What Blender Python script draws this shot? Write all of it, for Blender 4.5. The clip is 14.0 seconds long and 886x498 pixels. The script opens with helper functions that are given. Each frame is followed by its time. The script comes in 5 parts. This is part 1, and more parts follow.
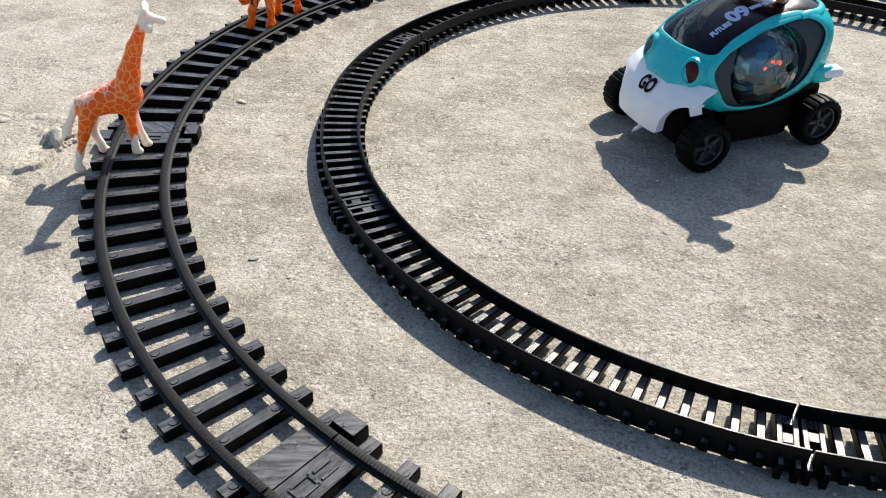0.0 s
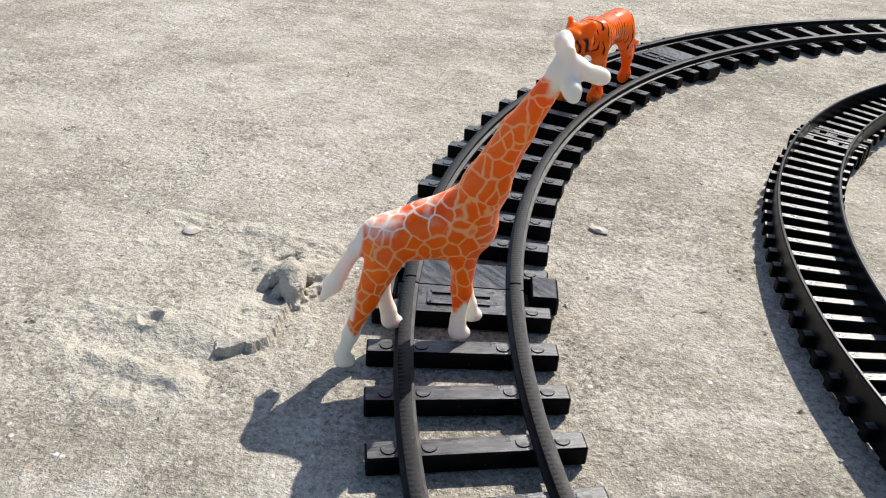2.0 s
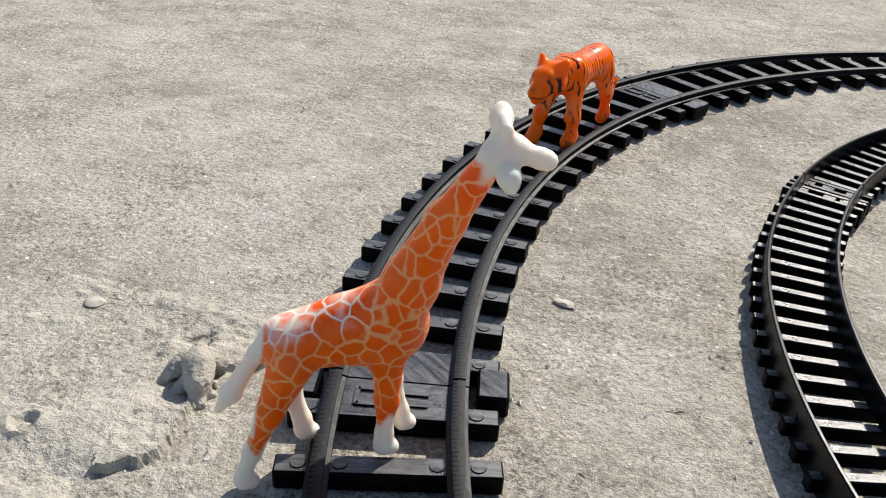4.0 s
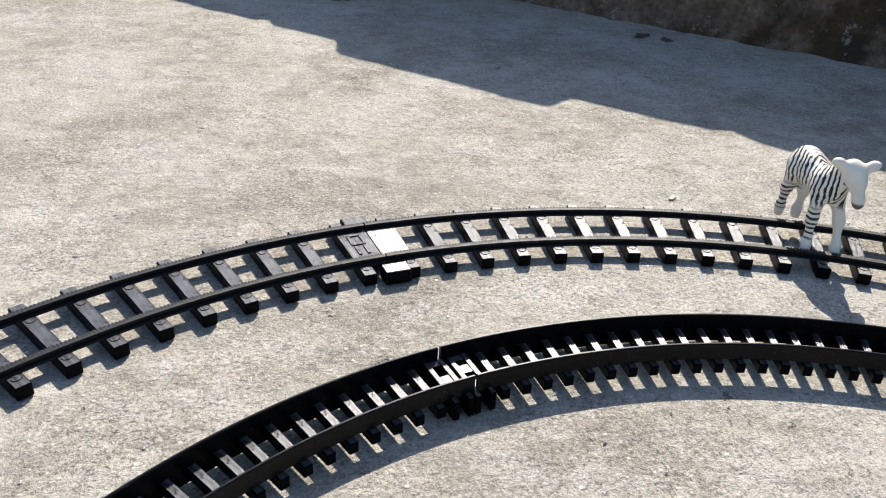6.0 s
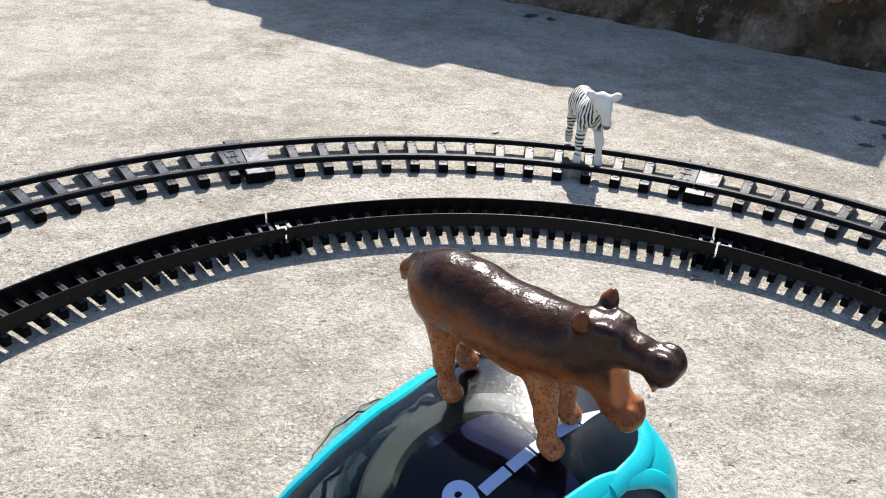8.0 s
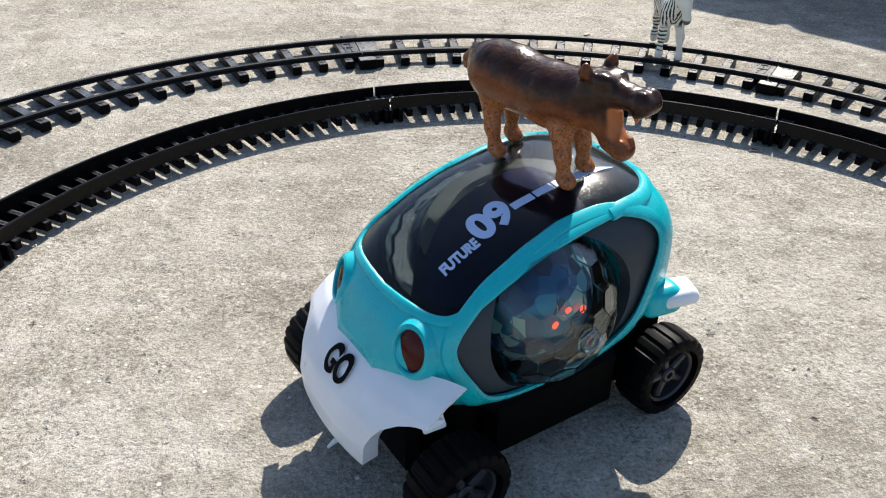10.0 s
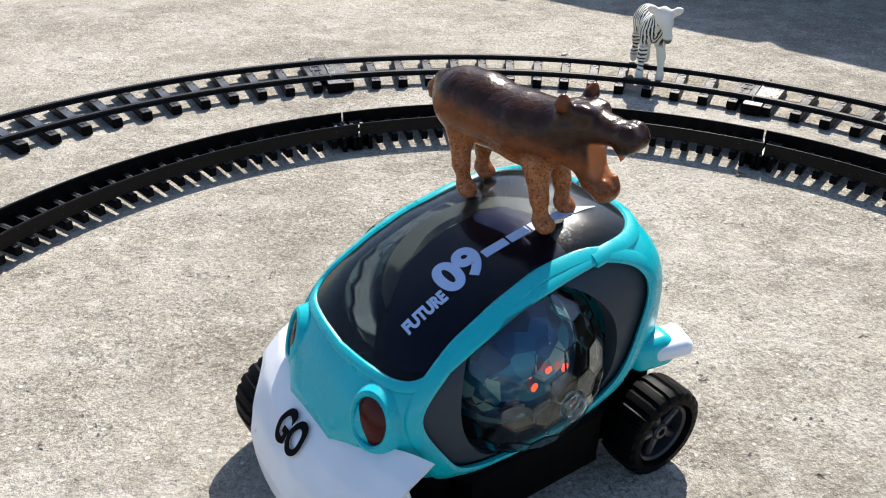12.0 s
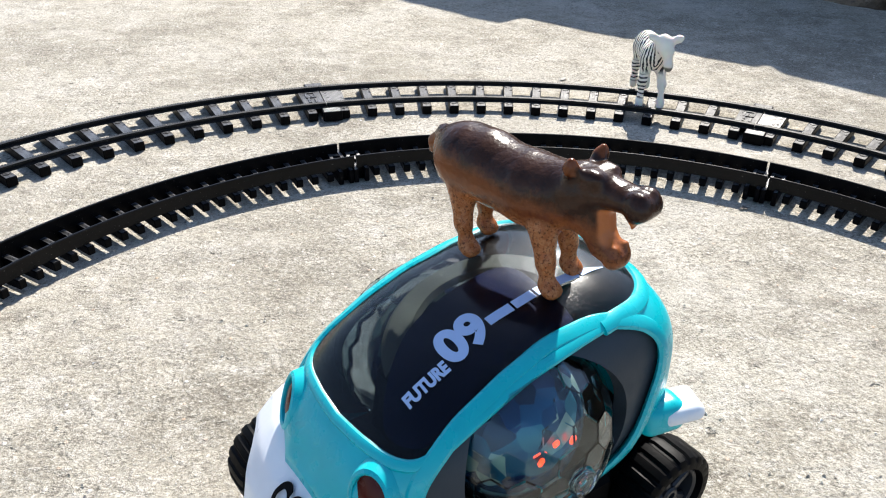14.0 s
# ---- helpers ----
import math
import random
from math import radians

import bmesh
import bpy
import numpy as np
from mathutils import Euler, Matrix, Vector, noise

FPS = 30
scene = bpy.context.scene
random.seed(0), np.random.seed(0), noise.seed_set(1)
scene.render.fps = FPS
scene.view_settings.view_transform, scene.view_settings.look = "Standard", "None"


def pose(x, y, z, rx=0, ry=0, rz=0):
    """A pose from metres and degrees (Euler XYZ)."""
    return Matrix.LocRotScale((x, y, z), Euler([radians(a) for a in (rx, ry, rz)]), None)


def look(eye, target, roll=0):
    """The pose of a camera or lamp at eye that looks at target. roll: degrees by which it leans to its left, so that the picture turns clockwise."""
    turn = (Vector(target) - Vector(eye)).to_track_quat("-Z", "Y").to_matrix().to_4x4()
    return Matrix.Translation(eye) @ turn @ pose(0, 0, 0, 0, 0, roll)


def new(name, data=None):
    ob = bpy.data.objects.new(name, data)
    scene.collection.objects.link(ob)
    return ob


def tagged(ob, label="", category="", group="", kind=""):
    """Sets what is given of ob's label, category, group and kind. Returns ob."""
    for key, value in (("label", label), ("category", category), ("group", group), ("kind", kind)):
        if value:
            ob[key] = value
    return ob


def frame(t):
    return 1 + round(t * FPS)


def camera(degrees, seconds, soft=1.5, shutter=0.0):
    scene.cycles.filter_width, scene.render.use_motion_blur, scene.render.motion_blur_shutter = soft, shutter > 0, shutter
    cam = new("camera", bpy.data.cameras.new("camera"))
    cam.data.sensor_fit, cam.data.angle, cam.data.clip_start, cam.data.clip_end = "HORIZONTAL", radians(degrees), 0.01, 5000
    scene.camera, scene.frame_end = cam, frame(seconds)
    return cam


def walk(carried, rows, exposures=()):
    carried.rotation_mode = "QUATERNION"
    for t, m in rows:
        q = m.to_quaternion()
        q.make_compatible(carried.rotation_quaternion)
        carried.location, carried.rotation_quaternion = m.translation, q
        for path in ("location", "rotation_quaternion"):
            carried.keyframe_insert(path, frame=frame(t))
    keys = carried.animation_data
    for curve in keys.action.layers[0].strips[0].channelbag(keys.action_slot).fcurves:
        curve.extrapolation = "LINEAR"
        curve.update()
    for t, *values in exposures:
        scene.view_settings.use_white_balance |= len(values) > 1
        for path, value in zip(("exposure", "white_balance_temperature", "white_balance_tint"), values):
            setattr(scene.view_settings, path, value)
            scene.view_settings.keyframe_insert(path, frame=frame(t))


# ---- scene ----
cam = camera(56.39, 14.0, soft=1.1)
# seconds, place in metres, turn in degrees
PATH = [
    (0.0, 0.0232, 0.0193, 0.3050, 54.85, -1.19, 0.88),
    (0.5, -0.0788, 0.1306, 0.3044, 56.65, -0.50, 4.96),
    (1.0, -0.1562, 0.2231, 0.2816, 59.21, -0.99, 8.11),
    (1.5, -0.1752, 0.2948, 0.2346, 60.07, -1.77, 8.52),
    (2.0, -0.1801, 0.3132, 0.1865, 59.46, -2.81, 8.87),
    (2.2, -0.1680, 0.3084, 0.1701, 59.15, -3.10, 9.21),
    (4.3, -0.1678, 0.4062, 0.1961, 60.46, -3.56, 8.82),
    (4.5, -0.1612, 0.4372, 0.2061, 60.75, -2.62, 7.59),
    (5.0, -0.1281, 0.5209, 0.2088, 61.03, -2.10, 1.86),
    (5.5, -0.0383, 0.6174, 0.2401, 60.41, -1.23, -6.29),
    (6.0, 0.1191, 0.6696, 0.2495, 61.19, -2.59, -18.36),
    (6.5, 0.2212, 0.6610, 0.2878, 62.62, -2.96, -22.97),
    (7.0, 0.2668, 0.6327, 0.2976, 63.42, -4.23, -25.64),
    (7.5, 0.2078, 0.5466, 0.2857, 62.80, -3.30, -22.97),
    (8.0, 0.1725, 0.4670, 0.2700, 61.22, -2.78, -18.52),
    (8.5, 0.1603, 0.3978, 0.2642, 59.96, -1.71, -14.29),
    (9.0, 0.1573, 0.3600, 0.2679, 58.67, -0.86, -11.22),
    (9.2, 0.1633, 0.3534, 0.2646, 58.16, -0.82, -10.52),
    (11.3, 0.1673, 0.3740, 0.2510, 57.85, -0.41, -10.92),
    (11.5, 0.1671, 0.3564, 0.2599, 58.32, -0.25, -10.64),
    (12.0, 0.1791, 0.3932, 0.2466, 59.10, -0.59, -12.12),
    (12.5, 0.1864, 0.4441, 0.2416, 59.41, -1.05, -13.77),
    (13.0, 0.1914, 0.4529, 0.2287, 59.46, -0.89, -14.26),
    (13.5, 0.1834, 0.4333, 0.2458, 59.47, -0.50, -13.29),
    (14.0, 0.1810, 0.4129, 0.2562, 59.69, -0.71, -12.45),
]
# the clip's camera opens up while it looks at the shaded wall
EXPOSURES = [(0.0, 0.65, 6510, 11), (1.5, 0.62, 6410, 11), (2.2, 0.52, 6360, 11), (4.3, 0.37, 6420, 11), (5.0, 0.50, 6320, 11), (5.5, 0.45, 6430, 12), (6.0, 0.73, 6290, 13), (6.5, 1.01, 6300, 14), (7.0, 1.12, 6250, 15),
             (7.5, 1.02, 6250, 14), (8.0, 0.89, 6250, 13), (8.5, 0.65, 6240, 12), (9.0, 0.67, 6290, 11), (11.3, 0.77, 6340, 12), (12.5, 0.79, 6290, 12), (13.0, 0.78, 6290, 12), (13.5, 0.78, 6290, 11), (14.0, 1.02, 6290, 11)]
walk(cam, [(r[0], pose(*r[1:])) for r in PATH], EXPOSURES)

# ---- light ----
SUN_AZ, SUN_EL = 28.5, 43.1  # degrees from +y towards +x, and above the ground
world = bpy.data.worlds.new("world")
scene.world = world
world.use_nodes = True
wn = world.node_tree.nodes
sky = wn.new("ShaderNodeTexSky")
sky.sky_type, sky.sun_disc = "NISHITA", False
sky.air_density, sky.dust_density, sky.ozone_density = 1.0, 0.9, 1.4
sky.sun_elevation, sky.sun_rotation = radians(SUN_EL), radians(SUN_AZ)
world.node_tree.links.new(sky.outputs[0], wn["Background"].inputs[0])
wn["Background"].inputs[1].default_value = 0.100
sun_data = bpy.data.lights.new("sun", "SUN")
sun_data.energy, sun_data.angle, sun_data.color = 4.45, radians(0.55), (1.0, 0.935, 0.825)
sun = new("sun", sun_data)
sa, se = radians(SUN_AZ), radians(SUN_EL)
sun.matrix_world = look((3 * math.sin(sa) * math.cos(se), 3 * math.cos(sa) * math.cos(se), 3 * math.sin(se)), (0, 0, 0))


# ---- materials ----
class Nodes:
    """A small writer of node materials."""

    def __init__(self, name):
        self.mat = bpy.data.materials.new(name)
        self.mat.use_nodes = True
        self.t = self.mat.node_tree
        self.b = self.t.nodes["Principled BSDF"]

    def add(self, kind, **sets):
        n = self.t.nodes.new(kind)
        for k, v in sets.items():
            if k in n.inputs:
                self.put(n.inputs[k], v)
        return n

    def put(self, socket, v):
        if isinstance(v, bpy.types.NodeSocket):
            self.t.links.new(v, socket)
        else:
            socket.default_value = (*v, 1) if isinstance(v, tuple) and len(v) == 3 and socket.type == "RGBA" else v

    def coords(self):
        return self.add("ShaderNodeTexCoord").outputs["Object"]

    def noise(self, scale, detail=4.0, rough=0.55, vector=None, out="Fac"):
        n = self.add("ShaderNodeTexNoise", Scale=scale, Detail=detail, Roughness=rough)
        self.put(n.inputs["Vector"], vector or self.coords())
        return n.outputs[out]

    def ramp(self, fac, *stops):
        n = self.add("ShaderNodeValToRGB")
        self.put(n.inputs[0], fac)
        e = n.color_ramp.elements
        while len(e) < len(stops):
            e.new(0.5)
        for el, (p, c) in zip(e, stops):
            el.position, el.color = p, (*c, 1) if isinstance(c, tuple) else (c, c, c, 1)
        return n.outputs[0]

    def mix(self, fac, a, b, blend="MIX"):
        n = self.t.nodes.new("ShaderNodeMix")
        n.data_type, n.blend_type = "RGBA", blend
        self.put(n.inputs[0], fac)
        self.put(n.inputs[6], a)
        self.put(n.inputs[7], b)
        return n.outputs[2]

    def math(self, op, a, b=0.0, c=0.0):
        n = self.t.nodes.new("ShaderNodeMath")
        n.operation = op
        for i, v in enumerate((a, b, c)):
            self.put(n.inputs[i], v)
        return n.outputs[0]

    def bump(self, height, strength, distance, normal=None):
        n = self.add("ShaderNodeBump", Strength=strength, Distance=distance, Height=height)
        if normal is not None:
            self.put(n.inputs["Normal"], normal)
        return n.outputs[0]

    def done(self, **sets):
        for k, v in sets.items():
            self.put(self.b.inputs[k.replace("_", " ")], v)
        return self.mat


def plastic(name, color, rough=0.35, vary=0.08, grain=900.0, bump=0.15, spec=0.5, **extra):
    """Moulded plastic: faint mottling of colour and gloss, and a fine skin."""
    n = Nodes(name)
    m = n.noise(60.0, 5.0)
    dark = tuple(c * (1 - vary) for c in color)
    light = tuple(min(1.0, c * (1 + vary)) for c in color)
    col = n.ramp(m, (0.3, dark), (0.7, light))
    fine = n.noise(grain, 2.0)
    r = n.ramp(n.noise(140.0, 3.0), (0.3, max(0.02, rough - 0.08)), (0.7, min(1.0, rough + 0.08)))
    return n.done(Base_Color=col, Roughness=r, Normal=n.bump(fine, bump, 0.0004), Specular_IOR_Level=spec, **extra)


def concrete_material(name="rough_concrete", pale=0.0):
    """Rough sand-and-cement screed: grains, pale chips, dark pits and wide stains; pale: a skin of fine cement over it."""
    n = Nodes(name)
    v = n.coords()
    wide = n.noise(3.2, 7.0, 0.68, v)
    base = n.ramp(wide, (0.34, (0.325, 0.296, 0.236)), (0.50, (0.465, 0.425, 0.345)), (0.66, (0.570, 0.530, 0.450)))
    mid = n.noise(9.0, 9.0, 0.72, v)
    base = n.mix(n.ramp(mid, (0.50, 0.0), (0.65, 0.80)), base, (0.62, 0.58, 0.505))
    base = n.mix(n.ramp(mid, (0.36, 0.70), (0.49, 0.0)), base, (0.275, 0.245, 0.190))
    blot = n.noise(42.0, 7.0, 0.74, v)
    base = n.mix(n.ramp(blot, (0.53, 0.0), (0.63, 0.62)), base, (0.66, 0.615, 0.54))
    base = n.mix(n.ramp(blot, (0.37, 0.65), (0.46, 0.0)), base, (0.245, 0.218, 0.175))
    sand = n.noise(430.0, 4.0, 0.8, v)
    patchy = n.ramp(n.noise(12.0, 4.0, 0.6, v), (0.35, 0.35), (0.65, 1.0))
    base = n.mix(n.math("MULTIPLY", n.ramp(sand, (0.37, 0.95), (0.50, 0.0)), patchy), base, (0.13, 0.115, 0.09))
    base = n.mix(n.math("MULTIPLY", n.ramp(sand, (0.55, 0.0), (0.66, 0.75)), patchy), base, (0.74, 0.71, 0.64))
    fine = n.noise(1000.0, 3.0, 0.75, v)
    base = n.mix(n.ramp(fine, (0.35, 0.45), (0.46, 0.0)), base, (0.15, 0.133, 0.105))
    base = n.mix(n.ramp(fine, (0.55, 0.0), (0.65, 0.45)), base, (0.80, 0.76, 0.68))
    grit = n.add("ShaderNodeTexVoronoi", Scale=190.0, Vector=v)
    chips = n.ramp(grit.outputs["Distance"], (0.12, 1.0), (0.24, 0.0))
    pick = n.ramp(grit.outputs["Color"], (0.72, 0.0), (0.75, 1.0))
    base = n.mix(n.math("MULTIPLY", chips, pick), base, n.ramp(grit.outputs["Color"], (0.75, (0.80, 0.76, 0.68)), (0.87, (0.50, 0.36, 0.25)), (0.94, (0.88, 0.87, 0.84))))
    pits = n.ramp(n.noise(60.0, 4.0, 0.65, v), (0.27, 1.0), (0.33, 0.0))
    base = n.mix(n.math("MULTIPLY", pits, 0.8), base, (0.12, 0.105, 0.085))
    if pale:
        base = n.mix(n.ramp(n.noise(50.0, 5.0, 0.6, v), (0.38, 0.5 * pale), (0.60, pale)), base, (0.60, 0.555, 0.465))
    hgt = n.mix(0.22, n.mix(0.45, n.noise(120.0, 6.0, 0.72, v), sand), fine)
    scratch = n.add("ShaderNodeMapping")
    scratch.inputs["Rotation"].default_value = (0, 0, 0.6)
    scratch.inputs["Scale"].default_value = (1.0, 3.2, 1.0)
    n.put(scratch.inputs["Vector"], v)
    hgt = n.mix(0.16, hgt, n.noise(75.0, 7.0, 0.75, scratch.outputs[0]))
    hgt = n.mix(n.math("MULTIPLY", n.math("MULTIPLY", chips, pick), 0.25), hgt, (1.0, 1.0, 1.0))
    hgt = n.mix(n.math("MULTIPLY", pits, 0.8), hgt, (0.0, 0.0, 0.0))
    norm = n.bump(hgt, 1.0, 0.0040, n.bump(n.noise(22.0, 7.0, 0.68, v), 0.70, 0.012))
    return n.done(Base_Color=base, Roughness=0.92, Normal=norm, Specular_IOR_Level=0.25)


def wall_material():
    """Old render on a parapet: sooty grey, moss brown, pale flakes."""
    n = Nodes("weathered_render")
    v = n.coords()
    a = n.noise(7.0, 8.0, 0.75, v)
    base = n.ramp(a, (0.30, (0.090, 0.056, 0.034)), (0.47, (0.225, 0.158, 0.108)), (0.66, (0.380, 0.285, 0.205)))
    damp = n.math("ADD", n.noise(9.0, 6.0, 0.65, v), 0.10)
    base = n.mix(n.ramp(damp, (0.55, 0.0), (0.68, 0.9)), base, n.ramp(n.noise(25.0, 4.0, 0.6, v), (0.4, (0.034, 0.022, 0.011)), (0.65, (0.105, 0.062, 0.026))))
    base = n.mix(n.ramp(n.noise(46.0, 7.0, 0.85, v), (0.575, 0.0), (0.65, 0.80)), base, (0.54, 0.46, 0.38))
    base = n.mix(n.ramp(n.noise(14.0, 5.0, 0.7, v), (0.66, 0.0), (0.72, 0.45)), base, (0.24, 0.12, 0.075))
    base = n.mix(n.ramp(n.noise(130.0, 5.0, 0.75, v), (0.36, 0.6), (0.50, 0.0)), base, (0.05, 0.040, 0.030))
    norm = n.bump(n.noise(60.0, 8.0, 0.75, v), 1.0, 0.009, n.bump(n.noise(14.0, 6.0, 0.65, v), 0.8, 0.016))
    return n.done(Base_Color=base, Roughness=0.95, Normal=norm, Specular_IOR_Level=0.2)


def track_material(name, spec, low, high, relief, ior=1.5, grain=1.0, lit_grey=0.0):
    """Black moulded plastic with faint wood grain, dust and scuffs; grain below 1 draws the relief out along x; the
    last argument streaks the colour with the grey of lit tops.
    """
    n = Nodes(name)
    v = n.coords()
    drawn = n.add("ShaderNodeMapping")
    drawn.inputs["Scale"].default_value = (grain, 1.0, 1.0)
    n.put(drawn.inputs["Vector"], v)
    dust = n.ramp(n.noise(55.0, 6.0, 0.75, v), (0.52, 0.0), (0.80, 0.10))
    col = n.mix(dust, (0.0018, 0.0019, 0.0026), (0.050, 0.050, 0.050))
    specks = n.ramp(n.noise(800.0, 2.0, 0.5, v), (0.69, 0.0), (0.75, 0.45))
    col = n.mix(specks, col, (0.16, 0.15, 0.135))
    # grey streaks along the grain: the sheen of lit tops put into the colour
    if lit_grey:
        col = n.mix(n.ramp(n.noise(420.0, 5.0, 0.75, drawn.outputs[0]), (0.38, 0.0), (0.62, 1.0)), col, (lit_grey, lit_grey, 1.02 * lit_grey))
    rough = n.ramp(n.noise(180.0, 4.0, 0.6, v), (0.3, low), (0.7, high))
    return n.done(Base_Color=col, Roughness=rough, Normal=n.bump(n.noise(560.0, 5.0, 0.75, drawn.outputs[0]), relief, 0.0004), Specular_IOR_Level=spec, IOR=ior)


CONCRETE = concrete_material()
CRUST = concrete_material("dried_cement", 0.75)
WALL = wall_material()
TRACK = track_material("black_track_plastic", 0.05, 0.36, 0.48, 0.12)
# lighter copy of the track plastic for tops, lit grey in its colour
GRAINED_LIT = track_material("black_grained_plastic_lit", 0.55, 0.24, 0.40, 1.0, 1.60, 0.14, 0.11)
RAIL = track_material("black_rail_plastic", 0.34, 0.46, 0.62, 0.45)
RIM_EDGE = track_material("black_wall_plastic", 0.16, 0.28, 0.40, 0.05)
TEAL = plastic("turquoise_plastic", (0.004, 0.47, 0.52), 0.30, 0.05, 500.0, 0.05)
WHITE = plastic("white_plastic", (0.84, 0.85, 0.87), 0.35, 0.04, 500.0, 0.05)
GREY = plastic("grey_panel_plastic", (0.036, 0.046, 0.056), 0.5, 0.08, 900.0, 0.1, 0.3)
BLACK = plastic("black_plastic", (0.0012, 0.0012, 0.0015), 0.5, 0.10, 900.0, 0.1, 0.05)
TYRE = plastic("black_tyre_rubber", (0.002, 0.002, 0.0025), 0.48, 0.12, 700.0, 0.15, 0.07)
RIM = plastic("dark_grey_rim_plastic", (0.026, 0.027, 0.030), 0.32, 0.08, 900.0, 0.05, 0.35)
RED = plastic("dark_red_lens", (0.070, 0.006, 0.004), 0.25, 0.05, 500.0, 0.02, 0.2)
INK = plastic("black_ink", (0.003, 0.003, 0.004), 0.7, 0.05, 900.0, 0.05, 0.08)
PRINT = plastic("pale_blue_print", (0.42, 0.55, 0.80), 0.5, 0.04)
PALE_RING = plastic("pale_inner_plastic", (0.42, 0.45, 0.36), 0.4, 0.3, 300.0, 0.2)
BRICK = plastic("worn_brick", (0.24, 0.105, 0.055), 0.9, 0.35, 200.0, 0.8, 0.2)
STONE = plastic("pale_pebble", (0.56, 0.51, 0.43), 0.85, 0.2, 300.0, 0.5, 0.3)
PALE = plastic("pale_render", (0.30, 0.285, 0.26), 0.9, 0.25, 200.0, 0.7, 0.2)
LITTER = plastic("dry_leaf", (0.20, 0.175, 0.15), 0.8, 0.3, 300.0, 0.5, 0.3)


def glass(name, color, rough, dusty):
    """Tinted clear plastic with sparse specks of dust."""
    n = Nodes(name)
    if not dusty:
        return n.done(Base_Color=color, Roughness=rough, Transmission_Weight=1.0, IOR=1.45)
    specks = n.ramp(n.noise(1000.0, 4.0, 0.7), (0.55, 0.0), (0.61, 1.0))
    area = n.ramp(n.noise(45.0, 4.0, 0.6), (0.35, 0.15), (0.65, 1.0))
    k = n.math("MULTIPLY", n.math("MULTIPLY", specks, area), dusty)
    return n.done(Base_Color=color, Roughness=rough, Transmission_Weight=1.0, IOR=1.22, Coat_Weight=n.math("ADD", 0.10, n.math("MULTIPLY", k, 0.9)), Coat_Roughness=0.28, Coat_IOR=1.5)


SHADE = glass("smoked_glass", (0.20, 0.22, 0.25), 0.07, 0.9)
NAVY = plastic("navy_film", (0.004, 0.016, 0.105), 0.4, 0.1, 900.0, 0.05, 0.2)
CRYSTAL = glass("crystal_plastic", (0.78, 0.95, 0.98), 0.02, 0.0)


def core_material():
    """The core behind the crystal, dark blue to silver; its paler cells put the facets' glints into the colour."""
    n = Nodes("core_facet_glints")
    v = n.add("ShaderNodeTexVoronoi", Scale=150.0, Vector=n.coords())
    pick = n.add("ShaderNodeSeparateColor", Color=v.outputs["Color"]).outputs[0]
    col = n.ramp(pick, (0.0, (0.002, 0.004, 0.010)), (0.40, (0.004, 0.016, 0.080)), (0.66, (0.008, 0.080, 0.170)), (0.84, (0.06, 0.22, 0.26)), (0.95, (0.42, 0.50, 0.42)))
    return n.done(Base_Color=col, Roughness=0.22, Metallic=0.35)


CORE = core_material()


def lamp_material():
    n = Nodes("red_light")
    return n.done(Base_Color=(0.6, 0.03, 0.01), Emission_Color=(1.0, 0.06, 0.02), Emission_Strength=1.6)


GLOW = lamp_material()


def grit_material():
    n = Nodes("sand_grains")
    r = n.add("ShaderNodeNewGeometry").outputs["Random Per Island"]
    return n.done(Base_Color=n.ramp(r, (0.0, (0.26, 0.23, 0.19)), (0.35, (0.40, 0.36, 0.29)), (0.7, (0.62, 0.58, 0.50)), (1.0, (0.82, 0.80, 0.76))), Roughness=0.7)


GRIT = grit_material()


# ---- mesh helpers ----
def finish(bm, name, mat, smooth=True, angle=35.0):
    me = bpy.data.meshes.new(name)
    bmesh.ops.recalc_face_normals(bm, faces=bm.faces)
    if smooth:
        lim = radians(angle)
        for f in bm.faces:
            f.smooth = True
        for e in bm.edges:
            if len(e.link_faces) == 2 and e.calc_face_angle(0.0) > lim:
                e.smooth = False
    bm.to_mesh(me)
    bm.free()
    me.materials.append(mat)
    return me


def part(name, bm, mat, parent, label="", m=None, smooth=True):
    ob = new(name, finish(bm, name, mat, smooth))
    ob.parent = parent
    if m is not None:
        ob.matrix_basis = m
    return tagged(ob, label)


def thing(name, label, category, group="", m=None):
    ob = new(name)
    ob.empty_display_size = 0.01
    if m is not None:
        ob.matrix_basis = m
    return tagged(ob, label, category, group)


def box(bm, sx, sy, sz, m=None, bevel=0.0):
    """A box centred on its own origin, with rounded edges."""
    g = bmesh.ops.create_cube(bm, size=1.0)["verts"]
    bmesh.ops.scale(bm, vec=(sx, sy, sz), verts=g)
    if bevel:
        es = list({e for v in g for e in v.link_edges})
        r = bmesh.ops.bevel(bm, geom=es, offset=bevel, segments=1, affect="EDGES")
        g = list({v for f in r["faces"] for v in f.verts} | {v for v in g if v.is_valid})
    if m is not None:
        bmesh.ops.transform(bm, matrix=m, verts=g)
    return g


def rounded_box(bm, sx, sy, sz, m, radius):
    bmesh.ops.create_cube(bm, size=1.0)
    bmesh.ops.scale(bm, vec=(sx, sy, sz), verts=bm.verts)
    bmesh.ops.bevel(bm, geom=bm.edges[:], offset=radius, segments=5, profile=0.5, affect="EDGES")
    bmesh.ops.transform(bm, matrix=m, verts=bm.verts)


